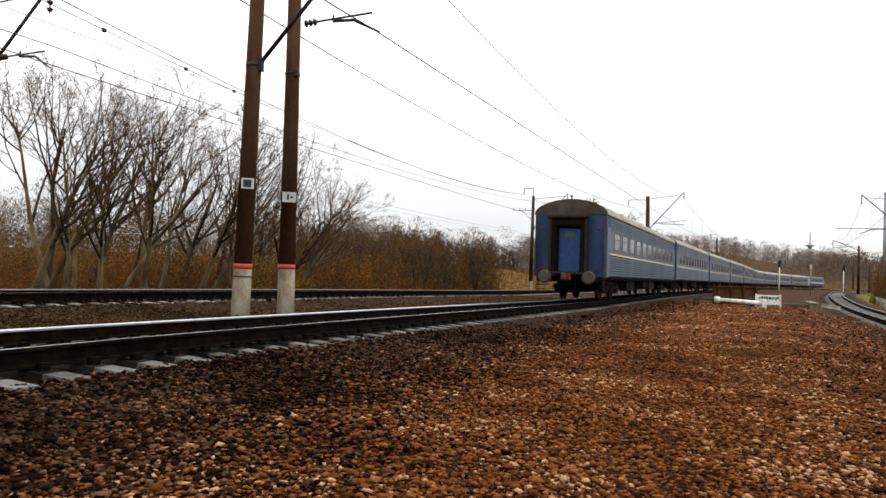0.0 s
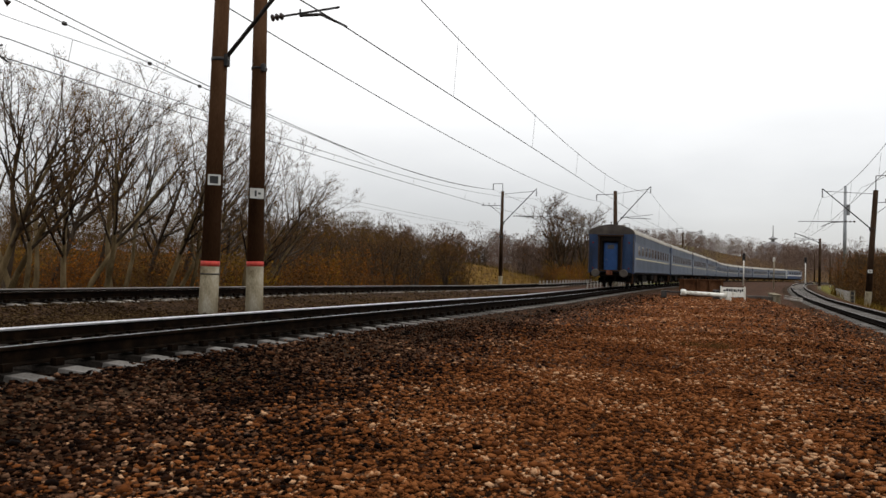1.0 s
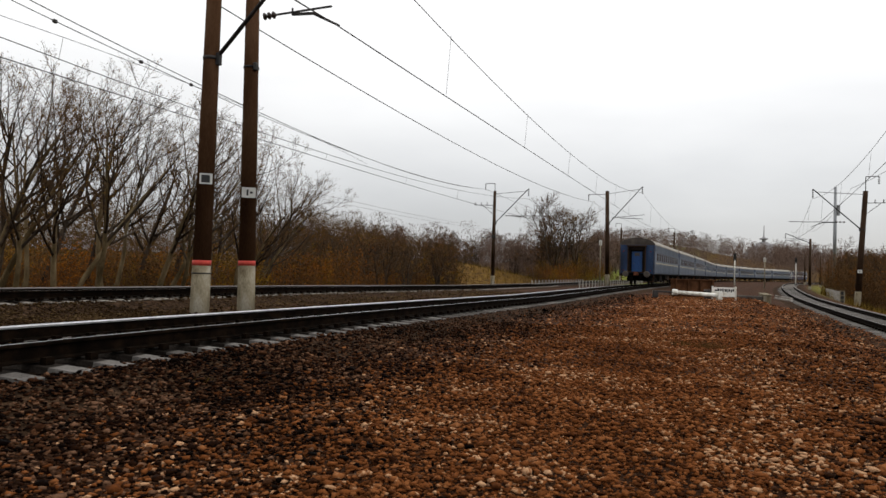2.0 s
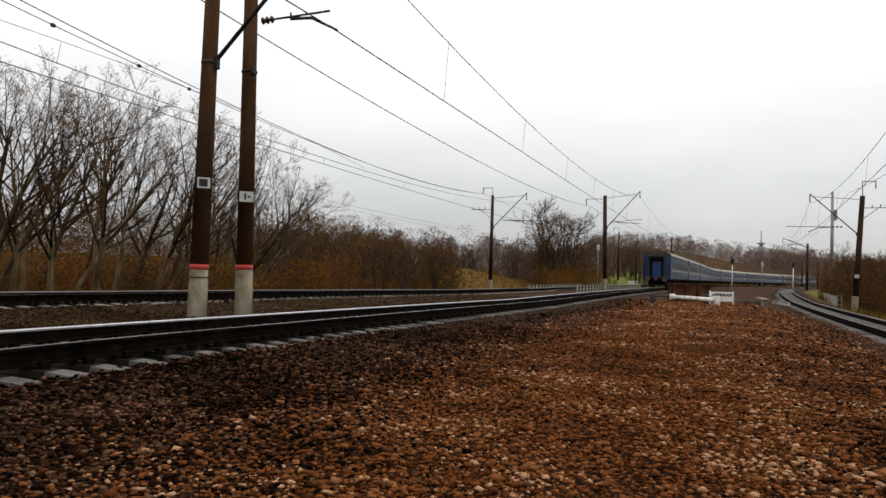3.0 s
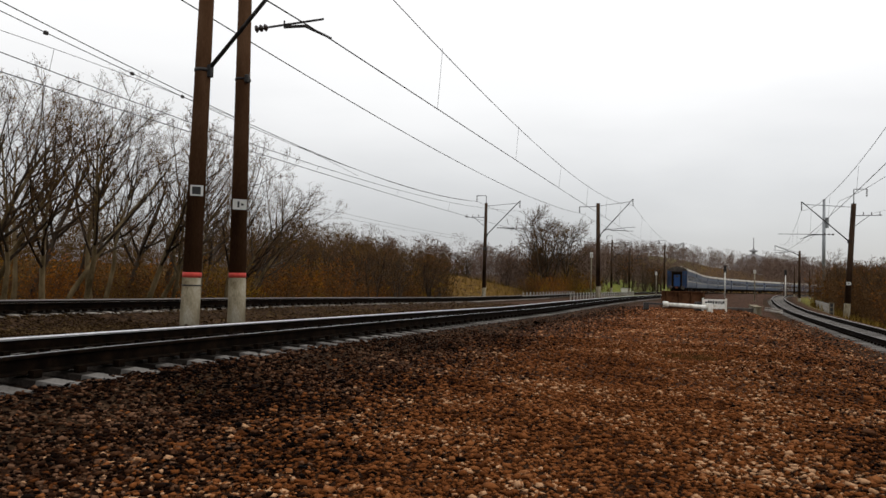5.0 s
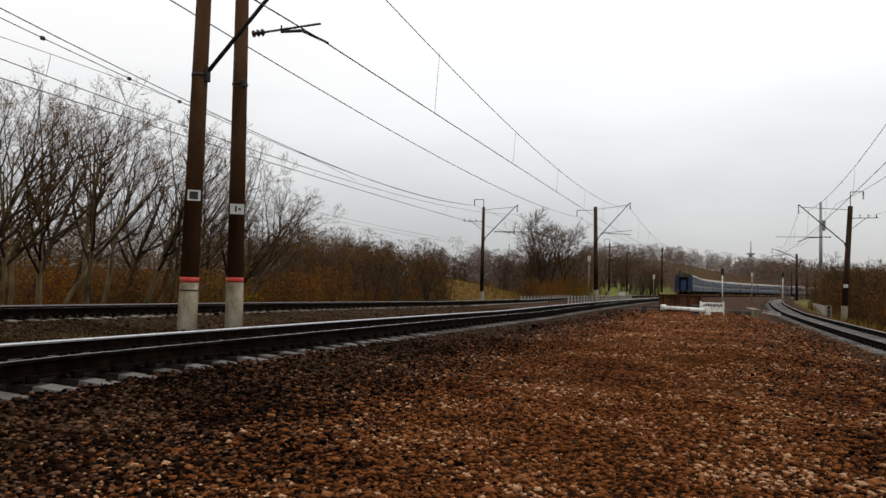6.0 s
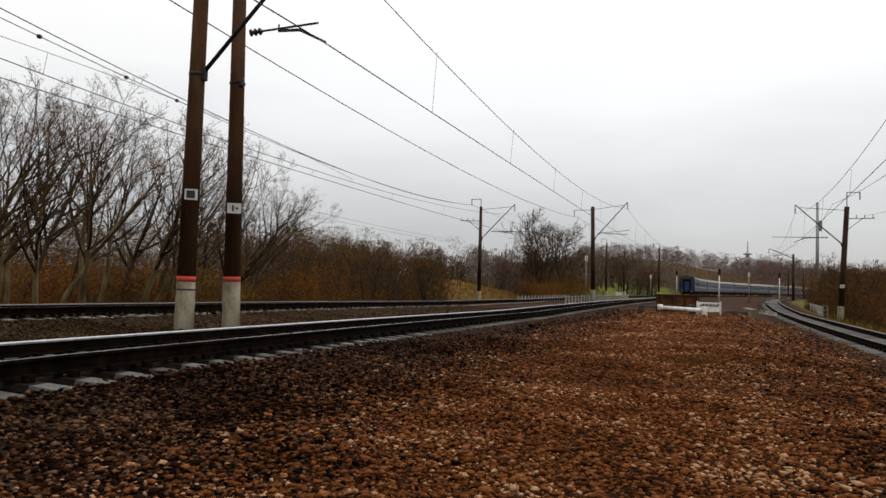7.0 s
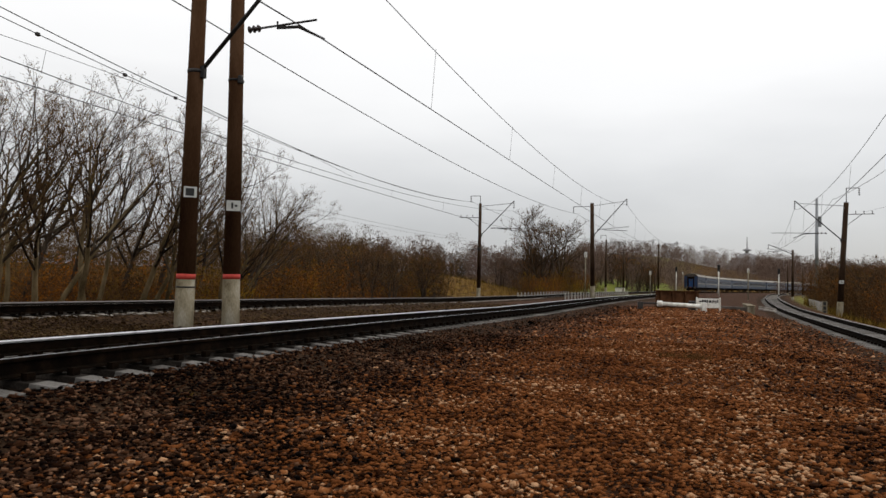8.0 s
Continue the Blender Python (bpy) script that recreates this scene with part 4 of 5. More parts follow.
def grow(rng, out, p, d, length, r, level, levels, counts, wind, spread, thin, clear=0.28, lift=0.10, calm=1.0):
    n = (5 if calm == 1.0 else 7) if level < 2 else 3 if level == 2 else 2
    pts = [p]
    for i in range(n):
        d = d + Vector((rng.gauss(0, 0.13 * calm) + wind, rng.gauss(0, 0.13 * calm), rng.gauss(0, 0.09 * calm) + (lift if level else 0.05)))
        d.normalize()
        q = pts[-1] + d * (length / n)
        ra, rb = r * (1 - 0.8 * i / n), r * (1 - 0.8 * (i + 1) / n)
        out[level].append((*pts[-1], *q, max(ra, thin), max(rb, thin * 0.75)))
        pts.append(q)
    if level + 1 >= levels:
        return
    for _ in range(counts[level]):
        t = rng.uniform(clear if level == 0 else 0.2, 1.0)
        k = min(int(t * n), n - 1)
        at = pts[k].lerp(pts[k + 1], t * n - k)
        along = (pts[k + 1] - pts[k]).normalized()
        side = along.orthogonal()
        side.rotate(Matrix.Rotation(rng.uniform(0, 6.28), 3, along))
        way = (along * 0.85 + side * rng.uniform(*spread)).normalized()
        grow(rng, out, at, way, length * (rng.uniform(0.5, 0.78) if level == 0 and wind else rng.uniform(0.36, 0.58)) * (1.12 - 0.6 * t), r * (1 - 0.75 * t) * (0.68 if level == 0 else 0.62), level + 1, levels, counts, wind, spread, thin, lift=lift, calm=calm)


def make_tree(name, seed, tall, r, label, stems=1, counts=(11, 7, 5, 3), bark="bark", wind=0.03, leaves=0, leaf="leaf_olive", spread=(0.45, 0.9), thin=0.008, clear=0.28, slant=0.05, lift=0.10, calm=1.0):
    rng, nrng = random.Random(seed), np.random.default_rng(seed)
    tree = empty(name, 0, 0, 0, label=label, category="tree")
    out = [[], [], [], [], []]
    for k in range(stems):
        d = Vector((rng.gauss(slant, 0.14 if stems > 1 else 0.05), rng.gauss(0, 0.12), 1)).normalized()
        grow(rng, out, Vector((rng.uniform(-0.3, 0.3) * (stems > 1), rng.uniform(-0.3, 0.3) * (stems > 1), -0.3)), d, tall * (rng.uniform(0.64, 0.8) if stems < 3 else rng.uniform(0.82, 1.0)), r * rng.uniform(0.7, 1.0), 0, len(counts) + 1, counts, wind, spread, thin, clear, lift, calm)
    v, f = tubes(out[0], 8)
    from_arrays("trunk", v, f, bark, tree)
    v, f = tubes(out[1], 4)
    tagged(from_arrays("branchwork", v, f, "bark", tree), kind="stuff")
    allv, allf, base = [], [], 0
    for k, lv in enumerate(out[2:]):
        if lv:
            v, f = tubes(lv, 3) if k == 0 else ribbons(nrng, lv)
            allv.append(v), allf.append(f + base)
            base += len(v)
    crown = from_arrays("crown", np.concatenate(allv), np.concatenate(allf), "twig", tree, "spread of bare brown twigs")
    if leaves:
        tips = np.array([s[3:6] for s in out[len(counts)]])
        pick = tips[nrng.integers(0, len(tips), leaves)] + nrng.normal(0, 0.12, (leaves, 3))
        v, f = flakes(nrng, pick, 0.05 if tall > 8 else 0.055)
        from_arrays("foliage", v, f, leaf, tree, "sparse last leaves")
    return tree


def make_bush(name, seed, tall, wide, leaf, label, stems=36, leaves=1500, size=0.07):
    rng, nrng = random.Random(seed), np.random.default_rng(seed)
    bush = empty(name, 0, 0, 0, label=label, category="bush")
    segs, thin = [], []
    tips = []
    for _ in range(stems):
        a, k = rng.uniform(0, 6.28), rng.uniform(0, 1) ** 0.7
        p = Vector((math.cos(a) * k * wide * 0.35, math.sin(a) * k * wide * 0.35, -0.3))
        d = Vector((math.cos(a) * k * 0.45, math.sin(a) * k * 0.45, 1)).normalized()
        ln, r = tall * rng.uniform(0.55, 1.05), rng.uniform(0.012, 0.03)
        for i in range(5):
            d = (d + Vector((rng.gauss(0.01, 0.12), rng.gauss(0, 0.12), 0.05))).normalized()
            q = p + d * ln / 5
            segs.append((*p, *q, r * (1 - 0.17 * i), r * (1 - 0.17 * (i + 1))))
            for _ in range(3 if i else 0):
                e = (d + Vector((rng.gauss(0, 0.6), rng.gauss(0, 0.6), rng.gauss(0.1, 0.3)))).normalized()
                g = q + e * ln * rng.uniform(0.10, 0.22)
                thin.append((*q, *g, 0.011, 0.006))
                tips.append((q, g))
            p = q
    v, f = tubes(segs, 3)
    v2, f2 = ribbons(nrng, thin)
    tagged(from_arrays("brushwood", np.concatenate([v, v2]), np.concatenate([f, f2 + len(v)]), "twig", bush), kind="stuff")
    cs = []
    for _ in range(leaves):
        q, g = tips[rng.randrange(len(tips))]
        cs.append(q.lerp(g, rng.uniform(0.2, 1.1)) + Vector((rng.gauss(0, 0.12), rng.gauss(0, 0.12), rng.gauss(0, 0.12))))
    v, f = flakes(nrng, np.array(cs), size)
    from_arrays("foliage", v, f, leaf, bush)
    return bush


def place(ob, x, y, turn, size, dz=-0.1):
    m = pose(x, y, height(x, y) + dz, 0, 0, turn) @ Matrix.Scale(size, 4)
    return m


def scatter(kinds, spots, rng, group):
    """Put copies of the kinds at the spots (x, y, size); the first of each kind is moved, not copied."""
    used = set()
    for i, (x, y, size, pick) in enumerate(spots):
        ob = kinds[pick % len(kinds)]
        m = place(ob, x, y, rng.uniform(-40, 40), size)
        if ob.name in used:
            new_ob = copy_thing(ob, Matrix())
            new_ob.matrix_basis = m
        else:
            ob.matrix_basis = m
            used.add(ob.name)
        tagged(ob, group=group)


prng = random.Random(11)
tall_trees = [make_tree("bare_tree", 20 + i, 13.0, 0.19, "tall bare grey-brown tree leaning with the wind", 1 + (i == 2), counts=(8, 6, 6, 4), clear=0.42, thin=0.0088, spread=(0.40, 0.82),
                        bark="bark" if i % 3 == 1 else "bark_pale", wind=0.03 + 0.012 * (i % 3), slant=0.12 + 0.04 * (i % 3), lift=0.13, leaves=1100 if i % 2 else 500, calm=0.6) for i in range(6)]


def crown_top(tree):
    """The height that all but a tree's last twigs reach, at its own scale."""
    zs = [v.co.z for ob in tree.children if ob.name.startswith("crown") for v in ob.data.vertices]
    return float(np.percentile(zs, 99.3))


def sized(tree, x, y, slope):
    """The scale at which a tree at (x, y) reaches up to the slope as seen from the gravel."""
    return (1.27 + slope * y - height(x, y)) / crown_top(tree)


spots = []
for i in range(21):
    row = i % 3
    b = -0.68 + 0.41 * (i + 0.5) / 21 + prng.uniform(-0.012, 0.012)
    y = (26.5, 29.5, 35.0)[row] + (b + 0.62) * 24 + prng.uniform(-1.2, 1.2)
    x = b * y
    if float(line_2.side(x, y)) > -4.6:
        y, x = y + 6, b * (y + 6)
    slope = float(np.interp((x + 1.6) / y, [-0.62, -0.52, -0.45, -0.37, -0.30, -0.26, -0.22], [0.285, 0.268, 0.258, 0.228, 0.178, 0.150, 0.120]))
    spots.append((x, y, sized(tall_trees[i * 5 % 6], x, y, slope * prng.uniform(0.82, 1.02)), i * 5))
for i, b in enumerate((-0.305, -0.278)):
    y = 38.0 + 1.5 * i
    spots.append((b * y, y, sized(tall_trees[i], b * y, y, (0.185, 0.150)[i]), i))
scatter(tall_trees, spots, prng, "bare trees behind the track")

small_trees = [make_tree("young_tree", 50 + i, 6.6, 0.10, "dark bare young tree with many stems", 3 + i % 2, counts=(9, 6, 4), bark="bark", wind=0.0, spread=(0.7, 1.25), thin=0.012, leaves=700, leaf=("leaf_brown", "leaf_rust", "leaf_olive", "leaf_brown")[i]) for i in range(4)]
spots = []
for i in range(46):
    y = prng.uniform(50, 86)
    b = prng.uniform(-0.27, 0.0)
    slope = float(np.interp(b, [-0.27, -0.16, -0.12, -0.08, -0.04, 0.0], [0.066, 0.070, 0.058, 0.060, 0.052, 0.040])) * prng.uniform(0.72, 1.0)
    spots.append((b * y, y, min(1.05, sized(small_trees[i % 4], b * y, y, slope)), i))
for x, y, s in ((-5.6, 66, 0.88), (-4.4, 64, 0.78), (-8.6, 66, 0.92), (-3.2, 68, 0.82), (-1.2, 66, 0.8)):
    spots.append((x, y, s, prng.randrange(4)))
for i in range(32):
    y = prng.uniform(152, 185)
    x = y * prng.uniform(-0.02, 0.20)
    spots.append((x, y, prng.uniform(0.9, 1.3), i))
for x, y, s in ((18.5, 140, 2.2), (20.5, 144, 2.5), (22.6, 142, 2.15), (16.5, 143, 1.7), (19.4, 147, 2.45), (21.4, 139, 2.2)):
    spots.append((x, y, s, prng.randrange(4)))
for i in range(22):
    y = prng.uniform(180, 215)
    x = y * prng.uniform(0.20, 0.29)
    spots.append((x, y, prng.uniform(1.0, 1.45), i))
for i in range(30):
    y = prng.uniform(58, 96)
    x = max(y * prng.uniform(0.535, 0.72), float(line_3.at(line_3.s_of(y))[0]) + 9.0)
    spots.append((x, y, sized(small_trees[i % 4], x, y, prng.uniform(0.030, 0.052)), i))
for i in range(16):
    y = prng.uniform(100, 132)
    spots.append((y * prng.uniform(0.512, 0.60), y, prng.uniform(0.9, 1.2), i))
scatter(small_trees, spots, prng, "thicket of bare young trees")

bushes = [make_bush("autumn_bush", 70, 3.2, 3.0, "leaf_brown", "brown withered bush of many thin stems"), make_bush("autumn_bush", 71, 2.8, 2.8, "leaf_olive", "olive-brown autumn bush with thin stems"),
          make_bush("autumn_bush", 72, 3.4, 2.6, "leaf_rust", "rust-orange autumn bush with thin stems"), make_bush("autumn_bush", 73, 3.6, 3.2, "leaf_olive", "olive-brown autumn bush with thin stems"),
          make_bush("autumn_bush", 74, 3.0, 3.0, "leaf_brown", "brown withered bush of many thin stems")]
spots = []
for i in range(120):
    y = prng.uniform(33, 60)
    x = y * prng.uniform(-0.72, -0.17)
    if float(line_2.side(x, y)) < -7:
        spots.append((x, y, prng.uniform(0.72, 1.15), prng.choice((0, 1, 0, 4, 3, 2) if x / y < -0.32 else (1, 2, 3, 2, 1, 0))))
for i in range(26):
    b = -0.66 + 0.42 * i / 26 + prng.uniform(-0.01, 0.01)
    y = 26 + (b + 0.62) * 24 + prng.uniform(-0.5, 3)
    if float(line_2.side(b * y, y)) < -4.4:
        spots.append((b * y, y, prng.uniform(0.32, 0.6), prng.choice((0, 1, 4, 0))))
for i in range(70):
    y = prng.uniform(44, 90)
    x = y * prng.uniform(-0.32, 0.01)
    if float(line_2.side(x, y)) < -5.0:
        spots.append((x, y, prng.uniform(0.7, 1.35), prng.choice((0, 1, 2, 2, 3, 4))))
for i in range(40):
    y = prng.uniform(125, 165)
    x = y * prng.uniform(0.112 if y < 148 else 0.085, 0.2)
    if float(line_2.side(x, y)) < -8:
        spots.append((x, y, prng.uniform(0.8, 1.5), prng.randrange(5)))
for i in range(85):
    y = prng.uniform(46, 90)
    x = float(line_3.at(line_3.s_of(y))[0]) + prng.uniform(6.5, 20)
    if x / y > 0.525:
        spots.append((x, y, prng.uniform(0.95, 1.6), prng.choice((0, 4, 0, 4, 2, 1))))
for i in range(26):
    y = prng.uniform(100, 130)
    spots.append((y * prng.uniform(0.508, 0.60), y, prng.uniform(1.1, 1.9), prng.choice((0, 4, 2))))
for i in range(18):
    y = 160 + 2.6 * i + prng.uniform(-3, 3)
    x = y * (0.2 + 0.008 * i)
    if float(line_2.side(x, y)) < -9:
        spots.append((x, y, prng.uniform(0.36, 0.52), 0 if i % 3 else 4))
scatter(bushes, spots, prng, "autumn thicket")


def make_far_woods():
    rng = np.random.default_rng(8)
    vs, fs, base = [], [], 0

    def wood(n, r0, r1, a0, a1, tall, per, leaf=0.026):
        nonlocal base
        ang, rad = rng.uniform(a0, a1, n), rng.uniform(r0, r1, n)
        x, y = rad * np.sin(ang), rad * np.cos(ang)
        keep = np.abs(line_1.side(x, y)) > 15
        x, y, n = x[keep], y[keep], int(keep.sum())
        z = ground_z(x, y)
        h = tall * rng.uniform(0.7, 1.12, n)
        u = rng.uniform(0, 1, (n, per)) ** 0.8
        spread = 0.22 * h[:, None] * np.sqrt(np.clip(1 - (u - 0.55) ** 2 / 0.3, 0.05, 1))
        c = np.stack([x[:, None] + rng.normal(0, 1, (n, per)) * spread * 0.55, y[:, None] + rng.normal(0, 1, (n, per)) * spread * 0.55, z[:, None] + h[:, None] * u], 2).reshape(-1, 3)
        v, f = flakes(rng, c, tall * leaf, 1.8, up=1.6)
        vs.append(v), fs.append(f + base)
        base += len(v)

    wood(1300, 330, 560, -0.75, 0.30, 12, 80)
    wood(1700, 430, 680, 0.18, 0.85, 13, 110)
    wood(600, 460, 640, 0.40, 0.62, 15, 110)
    wood(520, 352, 440, 0.20, 0.80, 9, 110)
    wood(120, 240, 330, 0.17, 0.32, 8, 130)
    wood(300, 225, 345, 0.28, 0.60, 7, 120)
    wood(110, 152, 195, 0.075, 0.205, 8.5, 220)
    wood(140, 148, 190, -0.16, 0.085, 8.5, 320, 0.018)
    wood(60, 190, 230, 0.19, 0.29, 9, 200)
    wood(50, 128, 165, 0.485, 0.62, 7.5, 220)
    # one mesh for the far woods; their colour carries the haze
    ob = from_arrays("far_woods", np.concatenate(vs), np.concatenate(fs), "hazy_wood")
    tagged(ob, "brown leafless woods along the far hills, haze in their colour", "woods", kind="stuff")
    vs, fs, base = [], [], 0
    wood(280, 84, 135, -0.68, -0.18, 9.6, 420, 0.012)
    wood(60, 90, 140, -0.20, -0.10, 8.5, 420, 0.013)
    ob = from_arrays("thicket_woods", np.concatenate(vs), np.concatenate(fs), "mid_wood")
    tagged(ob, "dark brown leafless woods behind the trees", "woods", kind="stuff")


make_far_woods()


# ---- gravel stones ----
def make_stones():
    rng = np.random.default_rng(21)
    chunk_v = np.array([(-1, -1, -1), (1, -1, -1), (1, 1, -1), (-1, 1, -1), (-1, -1, 1), (1, -1, 1), (1, 1, 1), (-1, 1, 1)]) * 0.66
    chunk_f = np.array([(0, 2, 1), (0, 3, 2), (4, 5, 6), (4, 6, 7), (0, 1, 5), (0, 5, 4), (1, 2, 6), (1, 6, 5), (2, 3, 7), (2, 7, 6), (3, 0, 4), (3, 4, 7)])
    oct_v = np.array([(1, 0, 0), (-1, 0, 0), (0, 1, 0), (0, -1, 0), (0, 0, 1), (0, 0, -1)], dtype=float)
    oct_f = np.array([(0, 2, 4), (2, 1, 4), (1, 3, 4), (3, 0, 4), (2, 0, 5), (1, 2, 5), (3, 1, 5), (0, 3, 5)])

    cap_v = np.array([(1, 1, -0.6), (-1, 1, -0.6), (-1, -1, -0.6), (1, -1, -0.6), (0, 0, 0.7)]) * 0.8
    cap_f = np.array([(0, 1, 4), (1, 2, 4), (2, 3, 4), (3, 0, 4)])

    def lay(r0, r1, per, size, shape_v, shape_f, a0=-0.70, a1=0.60):
        area = 0.5 * (a1 - a0) * (r1 ** 2 - r0 ** 2)
        n = int(area * per)
        rad, ang = np.sqrt(rng.uniform(r0 ** 2, r1 ** 2, n)), rng.uniform(a0, a1, n)
        x, y = rad * np.sin(ang), rad * np.cos(ang)
        d1, d3 = line_1.side(x, y), line_3.side(x, y)
        d2 = line_2.side(x, y)
        keep = ((d1 > 1.20 + 0.008 * np.clip(y - 8, 0, 15)) & (d3 < -1.3)) | ((d1 < -1.2) & (d2 > 1.2))
        x, y, d1, d2, d3 = x[keep], y[keep], d1[keep], d2[keep], d3[keep]
        n = len(x)
        zb = line_1.z(y) - 0.258 - 0.28 * np.clip((d1 - 1.62) / 0.98, 0, 1)
        z = ground_z(x, y)
        z = np.where((d1 < 2.6) & (d1 > 0), np.maximum(zb, z), z)
        zl = line_1.z(y) - 0.258 - 0.28 * np.clip((-d1 - 1.62) / 0.98, 0, 1)
        zr = line_2.z(y) - 0.262 - 0.28 * np.clip((d2 - 1.62) / 0.98, 0, 1)
        z = np.where(d1 < 0, np.maximum(z, np.where(-d1 < 2.6, zl, np.where(d2 < 2.6, zr, -9))), z)
        z3 = line_3.z(y) - 0.262 - 0.28 * np.clip((-d3 - 1.62) / 0.98, 0, 1)
        z = np.where(d3 > -2.6, np.maximum(z, z3), z)
        s = size * rng.lognormal(0, 0.28, n) * (1 - 0.4 * (np.abs(d1) < 1.75) * (y > 14))
        verts = shape_v[None] * rng.uniform(0.72, 1.25, (n, len(shape_v), 1)) * (s[:, None] * np.array([1, 1, 1]) * rng.uniform(0.5, 1.45, (n, 3)))[:, None, :]
        q = rng.normal(size=(n, 4))
        if len(shape_v) == 5:
            q[:, 1:3] *= 0.22
        q /= np.linalg.norm(q, axis=1, keepdims=True)
        w, a, b, c = q.T
        rot = np.stack([1 - 2 * (b * b + c * c), 2 * (a * b - c * w), 2 * (a * c + b * w), 2 * (a * b + c * w), 1 - 2 * (a * a + c * c), 2 * (b * c - a * w), 2 * (a * c - b * w), 2 * (b * c + a * w), 1 - 2 * (a * a + b * b)], 1).reshape(-1, 3, 3)
        verts = np.einsum("nij,nkj->nki", rot, verts)
        verts[:, :, 2] *= 0.52
        verts += np.stack([x, y, z + s * rng.uniform(-0.5, 1.2, n)], 1)[:, None]
        dark = rng.uniform(0, 1, n) < smoothstep(5.2, 2.3, np.abs(d1) + rng.normal(0, 0.5, n))
        dark = dark | (rng.uniform(0, 1, n) < 0.5 * smoothstep(-7.0, -3.0, d3))
        dark = np.where(d1 < 0, rng.uniform(0, 1, n) < 0.7 + 0.3 * smoothstep(-2.2, -3.0, d1), dark)
        kind = np.where(d1 < 0, np.where(dark, 2, 1), dark * 1)
        return verts, kind, shape_f

    for dark_set, name, mat, label in ((0, "gravel", "stone", "reddish-brown crushed gravel stones, loosely spread"), (1, "track_ballast", "stone_dark", "dark oily crushed stones beside the rails"), (2, "old_ballast", "stone_mid", "mossy grey-brown crushed stones between two tracks")):
        vs, fs, base = [], [], 0
        rng = np.random.default_rng(21)
        for row in ((3.6, 10, 1000, 0.0178, chunk_v, chunk_f), (10, 18, 460, 0.0225, oct_v, oct_f), (18, 30, 150, 0.029, cap_v, cap_f), (30, 50, 60, 0.036, cap_v, cap_f), (0.4, 3.6, 330, 0.0225, oct_v, oct_f, -0.70, 5.58), (3.6, 8.0, 170, 0.0225, oct_v, oct_f, 0.60, 5.58)):
            v, dark, f = lay(*row)
            v = v[dark == dark_set]
            k = v.shape[1]
            vs.append(v.reshape(-1, 3))
            fs.append((np.arange(len(v))[:, None, None] * k + f[None]).reshape(-1, 3) + base)
            base += len(v) * k
        tagged(from_arrays(name, np.concatenate(vs), np.concatenate(fs), mat), label, "gravel", kind="stuff")


make_stones()


# ---- small lineside things ----
def make_fence(x0, y0, x1, y1, n, tall, label):
    a, b = Vector((x0, y0, 0)), Vector((x1, y1, 0))
    turn = math.degrees(math.atan2(y1 - y0, x1 - x0))
    fence = empty("bridge_fence", x0, y0, height(x0, y0), turn, label, "fence", "fences along the bridge")
    L = (b - a).length
    dz = height(x1, y1) - height(x0, y0)
    for k in (0.55,):
        bm = bmesh.new()
        tube(bm, (0, 0, tall * k), (L, 0, tall * k + dz), 0.02, sides=6)
        part("rail_bar", bm, "concrete", fence)
    bm = bmesh.new()
    box(bm, -0.06, 0.06, -0.05, 0.05, -0.3, tall, 0.012)
    first = part("post", bm, "concrete", fence)
    for i in range(n):
        ob = first if i == 0 else first.copy()
        if i:
            scene.collection.objects.link(ob)
        ob.matrix_basis = pose(L * i / (n - 1), 0, dz * i / (n - 1))
    return fence


make_fence(7.1, 70, 15.6, 92, 19, 0.72, "low white fence of close posts behind the second track")
make_fence(11.5, 69.5, 28, 112, 30, 0.72, "low white bridge fence between the tracks")


def make_marker(x, y, z, tall, label, head="plate", r=0.06, group=""):
    post = empty("marker_post", x, y, z, 0, label, "post", group)
    bm = bmesh.new()
    tube(bm, (0, 0, -0.3), (0, 0, tall), r, sides=8)
    part("post", bm, "mast_white", post)
    bm = bmesh.new()
    box(bm, -0.15, 0.15, -0.03, 0.03, tall - 0.5, tall + 0.05, 0.02)
    part("head_plate", bm, head, post)
    return post


def make_signal(x, y, z, tall, label):
    sig = empty("light_signal", x, y, z, -20, label, "signal", "colour-light signals")
    bm = bmesh.new()
    tube(bm, (0, 0, -0.3), (0, 0, tall - 0.9), 0.08, sides=10)
    part("post", bm, "white_paint", sig)
    bm = bmesh.new()
    box(bm, -0.24, 0.24, -0.06, 0.14, tall - 1.15, tall + 0.15, 0.05)
    part("signal_head", bm, "steel", sig, "black signal head")
    for k in (0.15, 0.5, 0.85):
        bm = bmesh.new()
        lathe(bm, [(0.10, -0.26), (0.10, -0.05), (0.02, -0.05)], 12, axis="Y", at=(0, 0, tall - k))
        part("lens_hood", bm, "lens", sig)
    bm = bmesh.new()
    tube(bm, (-0.12, 0.16, 0), (-0.12, 0.16, tall - 0.4), 0.02, sides=5)
    tube(bm, (0.12, 0.16, 0), (0.12, 0.16, tall - 0.4), 0.02, sides=5)
    part("ladder", bm, "galv", sig)
    return sig


make_signal(47.0, 126, 0.0, 5.2, "three-lamp signal on a pale post between the tracks")
make_signal(70.0, 154, -0.2, 5.8, "three-lamp signal on a pale post by the grass")
make_signal(53.0, 168, 0.2, 5.6, "dark three-lamp signal beside the grass")
make_marker(41.3, 100, 0.0, 4.0, "tall white post with a rectangular head plate", r=0.08)
make_marker(31.4, 112, 0.0, 3.6, "white lineside post with a plate")
make_marker(62.6, 193, 0.3, 5.0, "white lineside post with a plate")
make_marker(14.9, 77.4, 0.1, 4.6, "thin pale post leaning beside the mast", r=0.05)


